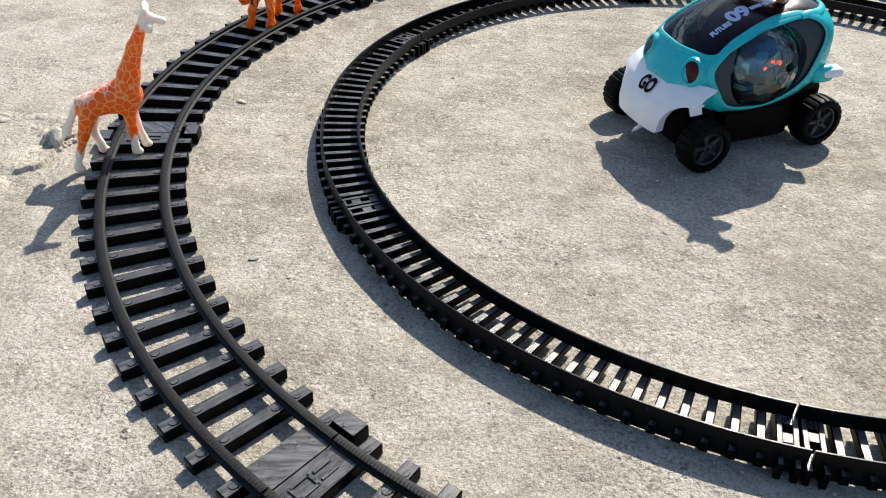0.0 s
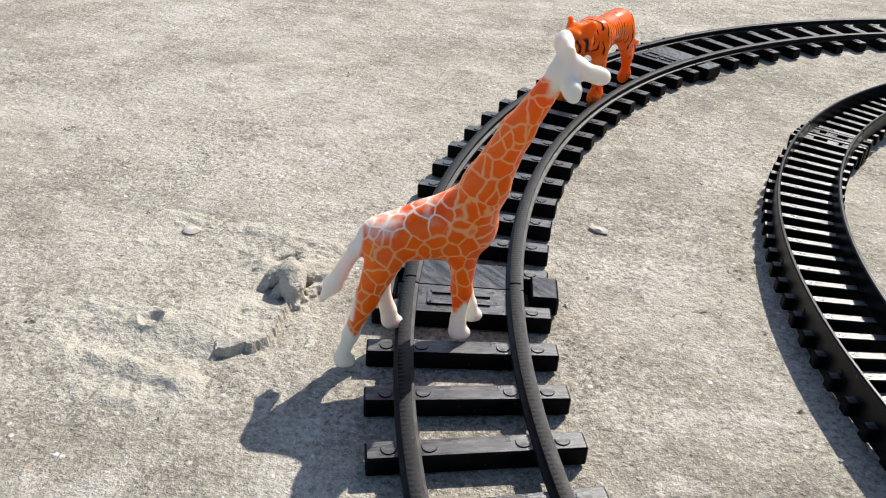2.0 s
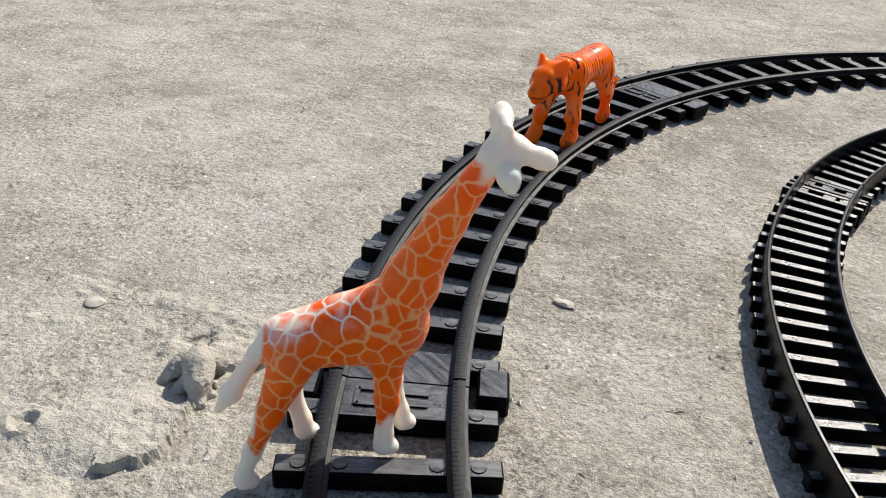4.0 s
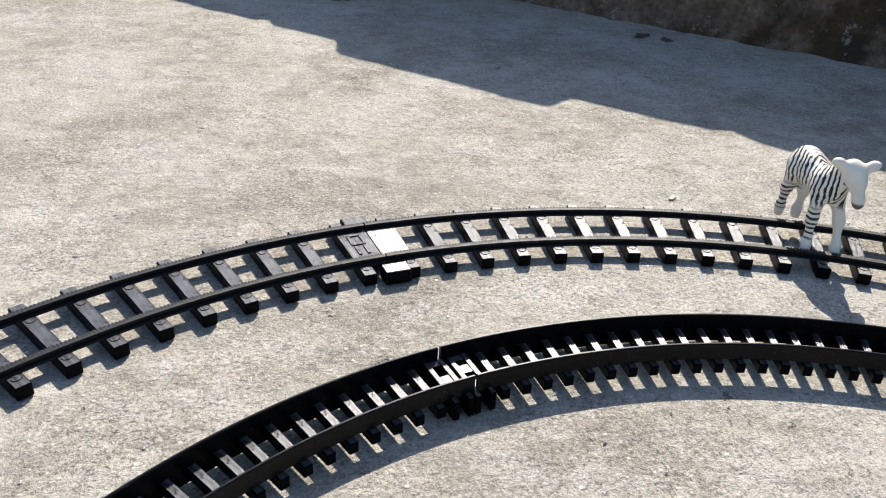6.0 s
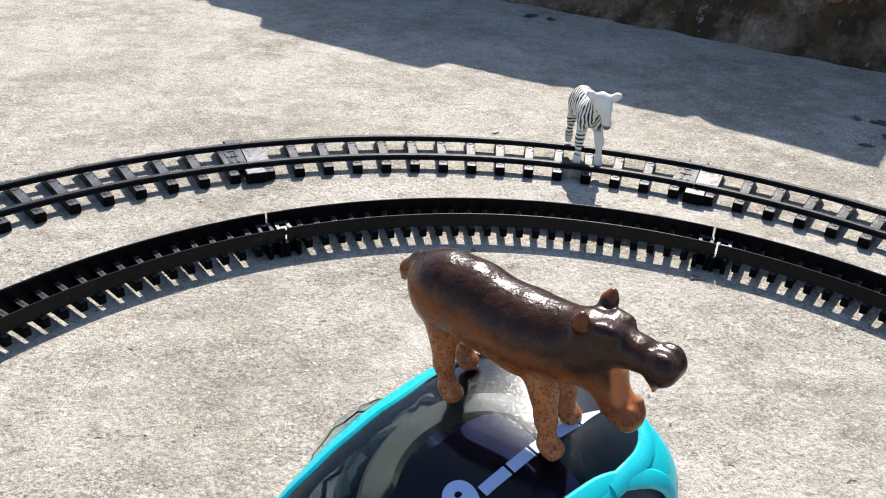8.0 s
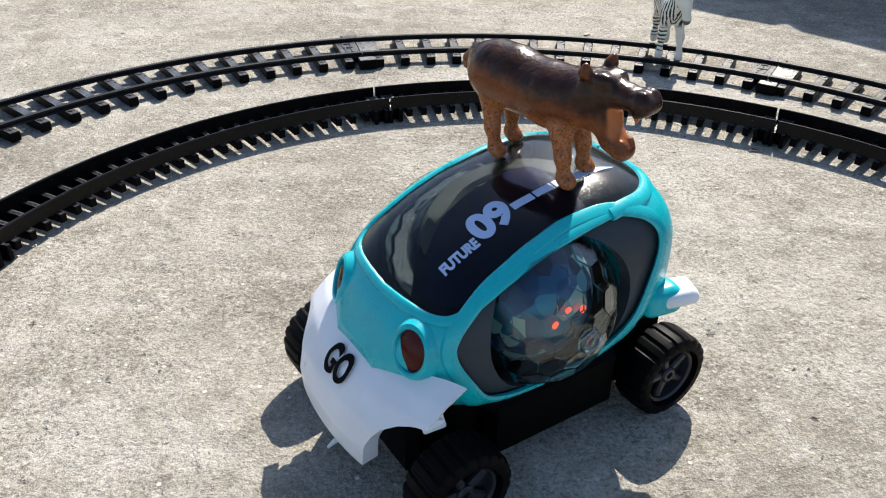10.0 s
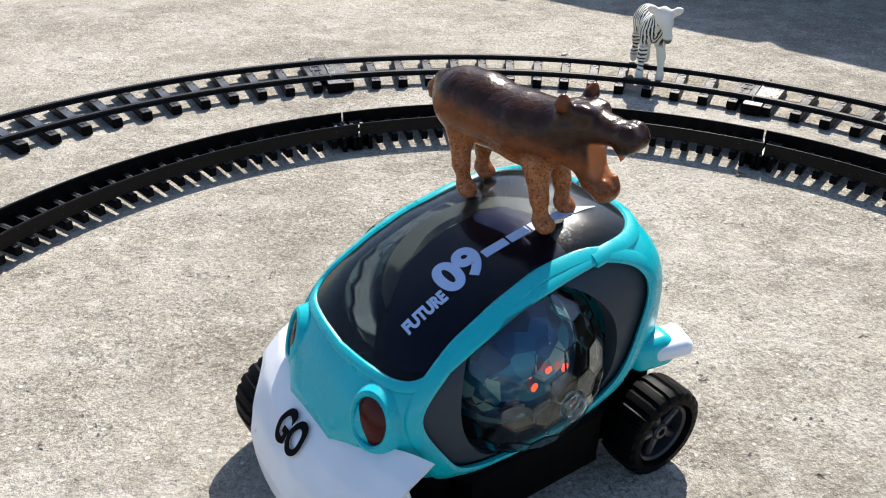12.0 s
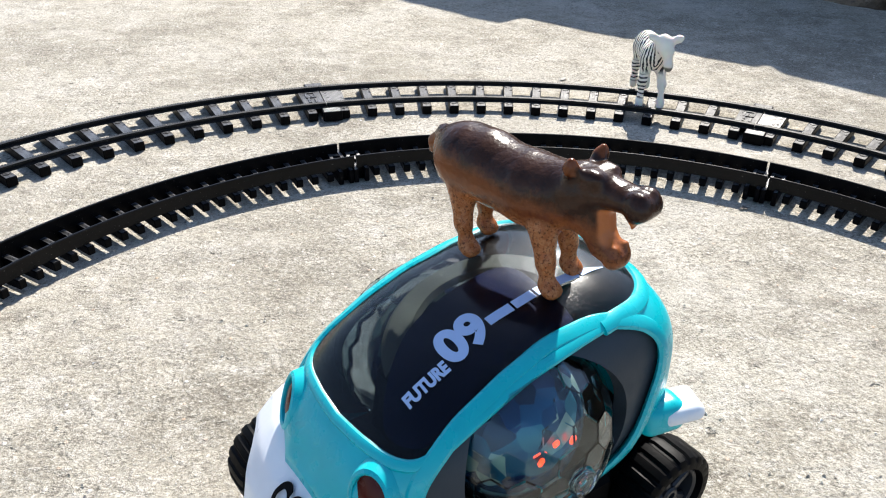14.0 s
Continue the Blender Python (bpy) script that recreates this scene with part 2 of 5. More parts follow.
def sweep_arc(bm, profile, a0, a1, steps):
    """A closed profile of (radius, height) swept about z between two angles in degrees."""
    rings = []
    for i in range(steps + 1):
        a = radians(a0 + (a1 - a0) * i / steps)
        rings.append([bm.verts.new((r * math.cos(a), r * math.sin(a), z)) for r, z in profile])
    k = len(profile)
    for p, q in zip(rings, rings[1:]):
        for j in range(k):
            bm.faces.new((p[j], p[(j + 1) % k], q[(j + 1) % k], q[j]))
    bm.faces.new(rings[0])
    bm.faces.new(rings[-1][::-1])


def lathe(bm, profile, n, axis="Y"):
    """A profile of (radius, along) turned about an axis."""
    rings = []
    for i in range(n):
        a = 2 * math.pi * i / n
        rings.append([bm.verts.new((r * math.cos(a), s, r * math.sin(a)) if axis == "Y" else (r * math.cos(a), r * math.sin(a), s)) for r, s in profile])
    for i in range(n):
        p, q = rings[i], rings[(i + 1) % n]
        for j in range(len(profile) - 1):
            bm.faces.new((p[j], p[j + 1], q[j + 1], q[j]))


def tube(bm, points, normals, wide, high, n=8, closed=True):
    """A flattened tube along points; wide lies across the path in the surface, high along the normals."""
    rings = []
    k = len(points)
    for i, (p, nn) in enumerate(zip(points, normals)):
        a = points[(i - 1) % k] if closed or i else p
        b = points[(i + 1) % k] if closed or i < k - 1 else p
        side = (b - a).normalized().cross(nn).normalized()
        rings.append([bm.verts.new(p + side * (wide * math.cos(2 * math.pi * j / n)) + nn * (high * math.sin(2 * math.pi * j / n))) for j in range(n)])
    for i in range(k if closed else k - 1):
        p, q = rings[i], rings[(i + 1) % k]
        for j in range(n):
            bm.faces.new((p[j], p[(j + 1) % n], q[(j + 1) % n], q[j]))
    if not closed:
        bm.faces.new(rings[0])
        bm.faces.new(rings[-1][::-1])


def loop_points(control, n, closed=True):
    """A smooth curve through control points (Catmull-Rom)."""
    k, out = len(control), []
    spans = k if closed else k - 1
    for i in range(spans):
        p = [Vector(control[(i + d) % k] if closed else control[min(max(i + d, 0), k - 1)]) for d in (-1, 0, 1, 2)]
        for s in range(n):
            t = s / n
            out.append(0.5 * (2 * p[1] + (p[2] - p[0]) * t + (2 * p[0] - 5 * p[1] + 4 * p[2] - p[3]) * t * t + (3 * p[1] - p[0] - 3 * p[2] + p[3]) * t ** 3))
    if not closed:
        out.append(Vector(control[-1]))
    return out


# ---- ground and parapet ----
def step(x, a, b):
    t = min(1.0, max(0.0, (x - a) / (b - a)))
    return t * t * (3 - 2 * t)


def ground():
    bm = bmesh.new()
    near = [i * 0.02 for i in range(-60, 121)]
    xs = [-400, -60, -12, -4, -2] + near + [3.2, 5, 12, 60, 400]
    grid = []
    for y in xs:
        row = []
        for x in xs:
            d = noise.fractal(Vector((x * 5, y * 5, 0.3)), 1.0, 2.0, 4) * 0.0007 if abs(x) < 3 and abs(y) < 3 else 0.0
            row.append(bm.verts.new((x, y, d - 0.0007)))
        grid.append(row)
    for a, b in zip(grid, grid[1:]):
        for i in range(len(a) - 1):
            bm.faces.new((a[i], a[i + 1], b[i + 1], b[i]))
    ob = new("ground", finish(bm, "ground", CONCRETE))
    tagged(ob, "rough grey-beige cement terrace floor with grit and stains", "floor", kind="structure")


ground()

WALL_A, WALL_B = Vector((0.4654, 1.979, 0)), Vector((1.0778, 1.170, 0))
WALL_DIR = (WALL_B - WALL_A).normalized()


def parapet():
    """A low rendered wall with a broken top edge."""
    bm = bmesh.new()
    length, thick, rows = 5.0, 0.13, 60
    cols = 700
    chips = [(-0.54, 0.012, -0.018), (0.033, 0.014, -0.014), (0.173, 0.010, -0.020), (0.357, 0.012, -0.062), (0.62, 0.02, 0.018), (0.80, 0.02, -0.024), (-0.75, 0.03, 0.02)]

    def top(s):
        s += 0.0324
        h = 0.366 + 0.006 * noise.fractal(Vector((s * 11, 4.2, 0)), 1.0, 2.0, 4)
        h += 0.040 * step(s, -0.425, -0.405) * (1 - step(s, -0.150, -0.122))
        for c, w, k in chips:
            h += k * max(0.0, 1 - abs(s - c) / (1.4 * w))
        return h

    def front(s, z):
        return 0.006 * noise.fractal(Vector((s * 7, z * 7, 1.7)), 1.0, 2.0, 5) - 0.010 * max(0.0, 0.06 - z) / 0.06 - (0.022 + 0.030 * noise.fractal(Vector((s * 16, 2.0, 0)), 0.9, 2.0, 5)) * max(0.0, (0.022 - z) / 0.042) ** 1.5

    lines = []
    for i in range(cols + 1):
        s = -2.5 + length * i / cols
        h = top(s)
        col = []
        for j in range(rows + 1):
            z = -0.02 + (h + 0.02) * j / rows
            col.append(bm.verts.new((s, front(s, z), z)))
        col.append(bm.verts.new((s, thick * 0.5, h + 0.004 * noise.noise(Vector((s * 30, 1, 0))))))
        col.append(bm.verts.new((s, thick, h - 0.004)))
        col.append(bm.verts.new((s, thick, -0.02)))
        lines.append(col)
    for a, b in zip(lines, lines[1:]):
        for j in range(len(a) - 1):
            bm.faces.new((a[j], b[j], b[j + 1], a[j + 1]))
    bm.faces.new(lines[0])
    bm.faces.new(lines[-1][::-1])
    ob = new("wall_north", finish(bm, "wall_north", WALL))
    ob.matrix_basis = Matrix.Translation(WALL_A.lerp(WALL_B, 0.5)) @ Matrix.Rotation(math.atan2(WALL_DIR.y, WALL_DIR.x), 4, "Z")
    tagged(ob, "low parapet of old sooty mossy render with broken edge", "wall", kind="structure")
    return ob


wall = parapet()


# ---- toy railway ----
OUT_C, OUT_R1, OUT_R2 = (0.2639, 0.6300), 0.4512, 0.4927
IN_C, IN_R1, IN_R2 = (0.2833, 0.6226), 0.3294, 0.3572


def radial(r, a, z=0.0):
    """A pose on a circle: x outwards, y along the track."""
    return pose(r * math.cos(radians(a)), r * math.sin(radians(a)), z, 0, 0, a)


def grain_lit_tops(me):
    """The moulded wood grain, with the lit grey put into its colour, covers the upward faces only."""
    me.materials.append(GRAINED_LIT)
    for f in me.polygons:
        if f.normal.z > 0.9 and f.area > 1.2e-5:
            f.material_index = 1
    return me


SLEEPER = []


def outer_section(start, end):
    root = thing("track_section", "black plastic toy railway curve lying on cement floor", "toy track", "outer loop of toy track")
    root.matrix_basis = pose(*OUT_C, 0, 0, 0, start)
    span, first = end - start, 1.75
    if not SLEEPER:
        tie = bmesh.new()
        box(tie, 0.0685, 0.0080, 0.0072, pose((0.4375 + 0.506) / 2, 0, 0.0036), 0.0006)
        for rr in (OUT_R1, OUT_R2):
            for side in (-0.0062, 0.0062):
                bmesh.ops.create_cone(tie, cap_ends=True, segments=12, radius1=0.0025, radius2=0.0023, depth=0.0004, matrix=pose(rr + side, 0, 0.0074))
        SLEEPER.append(grain_lit_tops(finish(tie, "sleeper", TRACK)))
    for i in range(15):
        a = first + (span - 2 * first) * i / 14
        ob = new("sleeper", SLEEPER[0])
        ob.parent, ob.matrix_basis = root, pose(0, 0, 0, 0, 0, a)
    for r in (OUT_R1, OUT_R2):
        bm = bmesh.new()
        prof = [(r - 0.0036, 0.0070), (r + 0.0036, 0.0070), (r + 0.0034, 0.0078), (r + 0.0014, 0.0084), (r + 0.0014, 0.0096), (r + 0.0022, 0.0101), (r + 0.0021, 0.0110), (r, 0.0112), (r - 0.0021, 0.0110), (r - 0.0022, 0.0101), (r - 0.0014, 0.0096), (r - 0.0014, 0.0084), (r - 0.0034, 0.0078)]
        sweep_arc(bm, prof, 0.06, span - 0.06, 560)
        # fine cross ribs on the outer half of the head
        bm.verts.ensure_lookup_table()
        for k in range(561):
            if k % 3 == 0:
                bm.verts[13 * k + 6].co.z -= 0.0006
        part("rail", bm, RAIL, root)
    lo, hi = OUT_R1 + 0.0036, OUT_R2 - 0.0036
    for a0, a1, z in ((0.05, first + 0.45, 0.0077), (span - first - 0.45, span - 0.05, 0.0077)):
        bm = bmesh.new()
        sweep_arc(bm, [(lo, 0.001), (hi, 0.001), (hi, z), (lo, z)], a0, a1, 3)
        am = (a0 + a1) / 2
        if a0 < 1:
            for dr, da, w, h in ((-0.0060, -0.34, 0.0100, 0.0018), (-0.0060, 0.34, 0.0100, 0.0018), (0.0070, -0.45, 0.0110, 0.0016), (0.0070, 0.45, 0.0110, 0.0016), (0.0015, 0.0, 0.0016, 0.0086), (0.0125, 0.0, 0.0016, 0.0086)):
                box(bm, w, h, 0.0016, radial((lo + hi) / 2 + dr, am + da, z))
        grain_lit_tops(part("joint_plate", bm, TRACK, root).data)
    for r, a in ((0.4395, span), (0.5035, 0.0)):
        bm = bmesh.new()
        box(bm, 0.0110, 0.0160, 0.0085, radial(r, a + (-0.35 if a > 1 else 0.35), 0.00425), 0.0009)
        grain_lit_tops(part("lock_block", bm, TRACK, root).data)
    return root


CROSSBAR = []


def inner_section(start, end):
    root = thing("guide_track_section", "black plastic high-walled toy track curve on cement floor", "toy track", "inner loop of toy track")
    root.matrix_basis = pose(*IN_C, 0, 0, 0, start)
    span = end - start
    if not CROSSBAR:
        tie = bmesh.new()
        box(tie, 0.0376, 0.0047, 0.0058, pose(0.3434, 0, 0.0059), 0.0006)
        CROSSBAR.append(grain_lit_tops(finish(tie, "crossbar", TRACK)))
    count = round(span / 1.978)
    for i in range(1, count - 1):
        ob = new("crossbar", CROSSBAR[0])
        ob.parent, ob.matrix_basis = root, pose(0, 0, 0, 0, 0, span * (i + 0.5) / count)
    for r, low, top, shift in ((IN_R1, 0.0094, 0.0183, -0.45), (IN_R2, 0.0012, 0.0172, 0.45)):
        bm = bmesh.new()
        prof = [(r - 0.0013, low), (r + 0.0013, low), (r + 0.0010, low + 0.002), (r + 0.0009, top - 0.0005), (r + 0.0004, top), (r - 0.0004, top), (r - 0.0009, top - 0.0005), (r - 0.0010, low + 0.002)]
        sweep_arc(bm, prof, 0.12 + shift, span - 0.12 + shift, 64)
        # pegs that hold the raised wall on its bars
        for i in range(1, count - 1, 3):
            box(bm, 0.0024, 0.0016, 0.0030, radial(r, span * (i + 0.5) / count, 0.0098))
        part("guide_wall", bm, RIM_EDGE, root)
    # the ends: a plate with slots on one side, tongues on the other
    for a in (1.0, span - 1.0):
        bm = bmesh.new()
        r0, r1 = 0.3235, 0.3640
        rm = (r0 + r1) / 2
        for along in (-0.0038, 0.0038):
            box(bm, r1 - r0, 0.0032, 0.0102, radial(rm, a, 0.0051) @ Matrix.Translation((0, along, 0)), 0.0005)
        for dr, w in ((-0.0105, 0.0055), (0.0015 if a > 2 else -0.0025, 0.0060), (0.0110, 0.0050)):
            box(bm, w, 0.0052, 0.0098, radial(rm + dr, a, 0.0049))
        grain_lit_tops(part("joint_plate", bm, TRACK, root).data)
    return root


# the eight curves are pushed together unevenly, and so are the seven of the inner loop
ENDS = [3.4, 48.4, 94.2, 140.3, 185.2, 230.2, 275.2, 318.8]
for a, b in zip(ENDS, ENDS[1:] + [ENDS[0] + 360.0]):
    outer_section(a, b)
JOINTS = [47.0, 98.2, 151.2, 203.2, 255.1, 306.2, 357.0]
for a, b in zip(JOINTS, JOINTS[1:] + [JOINTS[0] + 360.0]):
    inner_section(a, b)


# ---- toy animals: one rounded skin each, from limbs that melt together ----
def skin(name, limbs, cell, melt, mat, paint=None):
    """limbs: (start, end, radius, radius), in millimetres; returns a mesh in metres."""
    P = np.array([l[0] for l in limbs], float)
    Q = np.array([l[1] for l in limbs], float)
    R = np.array([l[2:4] for l in limbs], float)
    lo = np.minimum(P, Q).min(0) - R.max() - 2
    hi = np.maximum(P, Q).max(0) + R.max() + 2
    n = np.ceil((hi - lo) / cell).astype(int) + 1
    ax = [lo[i] + cell * np.arange(n[i]) for i in range(3)]
    X, Y, Z = np.meshgrid(*ax, indexing="ij")
    D = np.full(X.shape, 1e3)
    for p, q, r in zip(P, Q, R):
        d = q - p
        t = np.clip(((X - p[0]) * d[0] + (Y - p[1]) * d[1] + (Z - p[2]) * d[2]) / max(d @ d, 1e-9), 0, 1)
        s = np.sqrt((X - p[0] - t * d[0]) ** 2 + (Y - p[1] - t * d[1]) ** 2 + (Z - p[2] - t * d[2]) ** 2) - (r[0] + t * (r[1] - r[0]))
        h = np.maximum(melt - np.abs(D - s), 0) / melt
        D = np.minimum(D, s) - h * h * melt * 0.25
    # one point in each cell that the surface crosses
    m = n - 1
    acc = np.zeros((*m, 3))
    cnt = np.zeros(m)
    for a in range(3):
        o = [b for b in range(3) if b != a]
        for i in (0, 1):
            for j in (0, 1):
                s0, s1 = [None] * 3, [None] * 3
                s0[a], s1[a] = slice(0, m[a]), slice(1, n[a])
                for b, k in zip(o, (i, j)):
                    s0[b] = s1[b] = slice(k, k + m[b])
                f0, f1 = D[tuple(s0)], D[tuple(s1)]
                c = (f0 < 0) != (f1 < 0)
                t = np.where(c, f0 / np.where(c, f0 - f1, 1), 0)
                v = np.zeros((*m, 3))
                v[..., a] = t
                v[..., o[0]], v[..., o[1]] = i, j
                acc += v * c[..., None]
                cnt += c
    ids = -np.ones(m, int)
    on = cnt > 0
    ids[on] = np.arange(on.sum())
    where = np.argwhere(on)
    verts = (where + acc[on] / cnt[on][:, None]) * cell + lo
    faces = []
    for a in range(3):
        b, c = (a + 1) % 3, (a + 2) % 3
        s0, s1 = [slice(1, m[i]) for i in range(3)], [slice(1, m[i]) for i in range(3)]
        s0[a], s1[a] = slice(0, m[a]), slice(1, n[a])
        f0, f1 = D[tuple(s0)] < 0, D[tuple(s1)] < 0
        for sign in (True, False):
            w = np.argwhere((f0 != f1) & (f0 == sign))
            if not len(w):
                continue
            off = np.ones(3, int)
            off[a] = 0
            w = w + off
            eb, ec = np.eye(3, dtype=int)[b], np.eye(3, dtype=int)[c]
            quad = np.stack([ids[tuple((w - d).T)] for d in (0 * eb, eb, eb + ec, ec)], 1)
            faces.append(quad if sign else quad[:, ::-1])
    me = bpy.data.meshes.new(name)
    me.from_pydata((verts / 1000).tolist(), [], np.concatenate(faces).tolist())
    me.materials.append(mat)
    me.shade_smooth()
    if paint:
        at = me.attributes.new("paint", "FLOAT_COLOR", "POINT")
        at.data.foreach_set("color", np.array([paint(*v) for v in verts], np.float32).ravel())
    me.update()
    return me


def animal(name, mesh, label, m):
    ob = new(name, mesh)
    ob.matrix_basis = m
    return tagged(ob, label, "toy animal", "toy animals")


def skin_material(name, pattern, rough=0.32, coat=0.26, relief=0.18, soft=0.75, deep=0.003):
    n = Nodes(name)
    a = n.t.nodes.new("ShaderNodeAttribute")
    a.attribute_name = "paint"
    sep = n.add("ShaderNodeSeparateColor", Color=a.outputs["Color"])
    col = pattern(n, *[sep.outputs[i] for i in range(3)])
    fine = n.noise(420.0, 4.0, 0.6)
    return n.done(Base_Color=col, Roughness=rough, Normal=n.bump(fine, relief, 0.0006, n.bump(n.noise(150.0, 3.0, 0.6), relief, 0.0015)), Specular_IOR_Level=coat, Subsurface_Weight=soft, Subsurface_Scale=deep, Subsurface_Radius=(1.0, 0.5, 0.25))


def giraffe_pattern(n, coat, wash, _):
    v = n.add("ShaderNodeTexVoronoi", Scale=168.0)
    warp = n.mix(0.005, n.coords(), n.noise(120.0, 2.0, 0.5, None, "Color"), "ADD")
    v.feature = "DISTANCE_TO_EDGE"
    n.put(v.inputs["Vector"], warp)
    patch = n.ramp(v.outputs["Distance"], (0.022, 0.0), (0.085, 1.0))
    orange = n.ramp(n.noise(70.0, 4.0), (0.3, (0.92, 0.095, 0.0)), (0.7, (1.0, 0.165, 0.0)))
    cream = n.ramp(n.noise(40.0), (0.3, (0.84, 0.77, 0.64)), (0.7, (0.90, 0.85, 0.74)))
    line = n.mix(wash, (0.94, 0.40, 0.15), cream)
    body = n.mix(n.math("MULTIPLY", patch, n.math("SUBTRACT", 1.0, n.math("MULTIPLY", wash, n.ramp(n.noise(95.0, 3.0), (0.40, 0.75), (0.58, 0.0))))), line, orange)
    return n.mix(coat, cream, body)


def stripes(n, scale, distort, vector, lo, hi):
    w = n.add("ShaderNodeTexWave", Scale=scale, Distortion=distort, Detail=2.0)
    w.inputs["Detail Scale"].default_value = 1.6
    w.bands_direction = "X"
    n.put(w.inputs["Vector"], vector)
    return n.ramp(w.outputs["Fac"], (lo, 0.0), (hi, 1.0))


def zebra_pattern(n, body, legs, muzzle):
    xyz = n.add("ShaderNodeSeparateXYZ", Vector=n.coords()).outputs
    along = n.math("SUBTRACT", n.math("MULTIPLY", xyz["X"], 0.75), n.math("MULTIPLY", n.math("ABSOLUTE", xyz["Y"]), 0.75))
    band = n.add("ShaderNodeCombineXYZ", X=along, Y=xyz["Y"], Z=xyz["Z"]).outputs[0]
    k = stripes(n, 98.0, 4.5, band, 0.55, 0.64)
    turn = n.add("ShaderNodeMapping")
    turn.inputs["Rotation"].default_value = (0, radians(90), 0)
    n.put(turn.inputs["Vector"], n.coords())
    l = stripes(n, 95.0, 3.0, turn.outputs[0], 0.58, 0.68)
    m = n.math("MAXIMUM", n.math("MULTIPLY", muzzle, 0.85), n.math("MAXIMUM", n.math("MULTIPLY", k, body), n.math("MULTIPLY", l, legs)))
    return n.mix(m, n.ramp(n.noise(40.0), (0.3, (0.78, 0.72, 0.60)), (0.7, (0.87, 0.83, 0.74))), (0.02, 0.02, 0.022))


def tiger_pattern(n, body, pale, dark):
    k = stripes(n, 92.0, 4.2, n.coords(), 0.80, 0.88)
    skip = n.ramp(n.noise(90.0, 2.0), (0.40, 0.0), (0.46, 1.0))
    orange = n.ramp(n.noise(45.0, 3.0), (0.3, (0.95, 0.120, 0.0)), (0.7, (1.0, 0.185, 0.0)))
    base = n.mix(n.math("MULTIPLY", pale, 0.35), orange, (0.85, 0.36, 0.08))
    return n.mix(n.math("MAXIMUM", dark, n.math("MULTIPLY", n.math("MULTIPLY", k, skip), body)), base, (0.03, 0.012, 0.008))


def hippo_pattern(n, dark, pale, mouth):
    fleck = n.ramp(n.noise(520.0, 4.0, 0.8), (0.44, 0.0), (0.60, 1.0))
    brown = n.ramp(n.noise(70.0, 5.0, 0.65), (0.3, (0.105, 0.028, 0.008)), (0.7, (0.230, 0.072, 0.021)))
    tan = n.mix(n.math("MULTIPLY", fleck, 0.45), (0.33, 0.105, 0.032), (0.56, 0.26, 0.105))
    edge = n.math("ADD", pale, n.math("MULTIPLY", n.math("SUBTRACT", n.noise(120.0, 4.0, 0.7), 0.5), 1.1))
    col = n.mix(n.ramp(edge, (0.25, 0.0), (0.75, 1.0)), brown, tan)
    over = n.math("ADD", dark, n.math("MULTIPLY", n.math("SUBTRACT", n.noise(110.0, 6.0, 0.75), 0.5), 1.5))
    col = n.mix(n.ramp(over, (0.25, 0.0), (0.85, 0.95)), col, n.ramp(n.noise(150.0, 4.0), (0.3, (0.012, 0.005, 0.003)), (0.7, (0.046, 0.020, 0.010))))
    spots = n.math("MULTIPLY", n.ramp(n.noise(1000.0, 3.0, 0.7), (0.54, 0.0), (0.62, 0.75)), n.ramp(pale, (0.05, 0.0), (0.35, 1.0)))
    col = n.mix(spots, col, (0.060, 0.018, 0.008))
    return n.mix(mouth, col, (0.42, 0.14, 0.045))


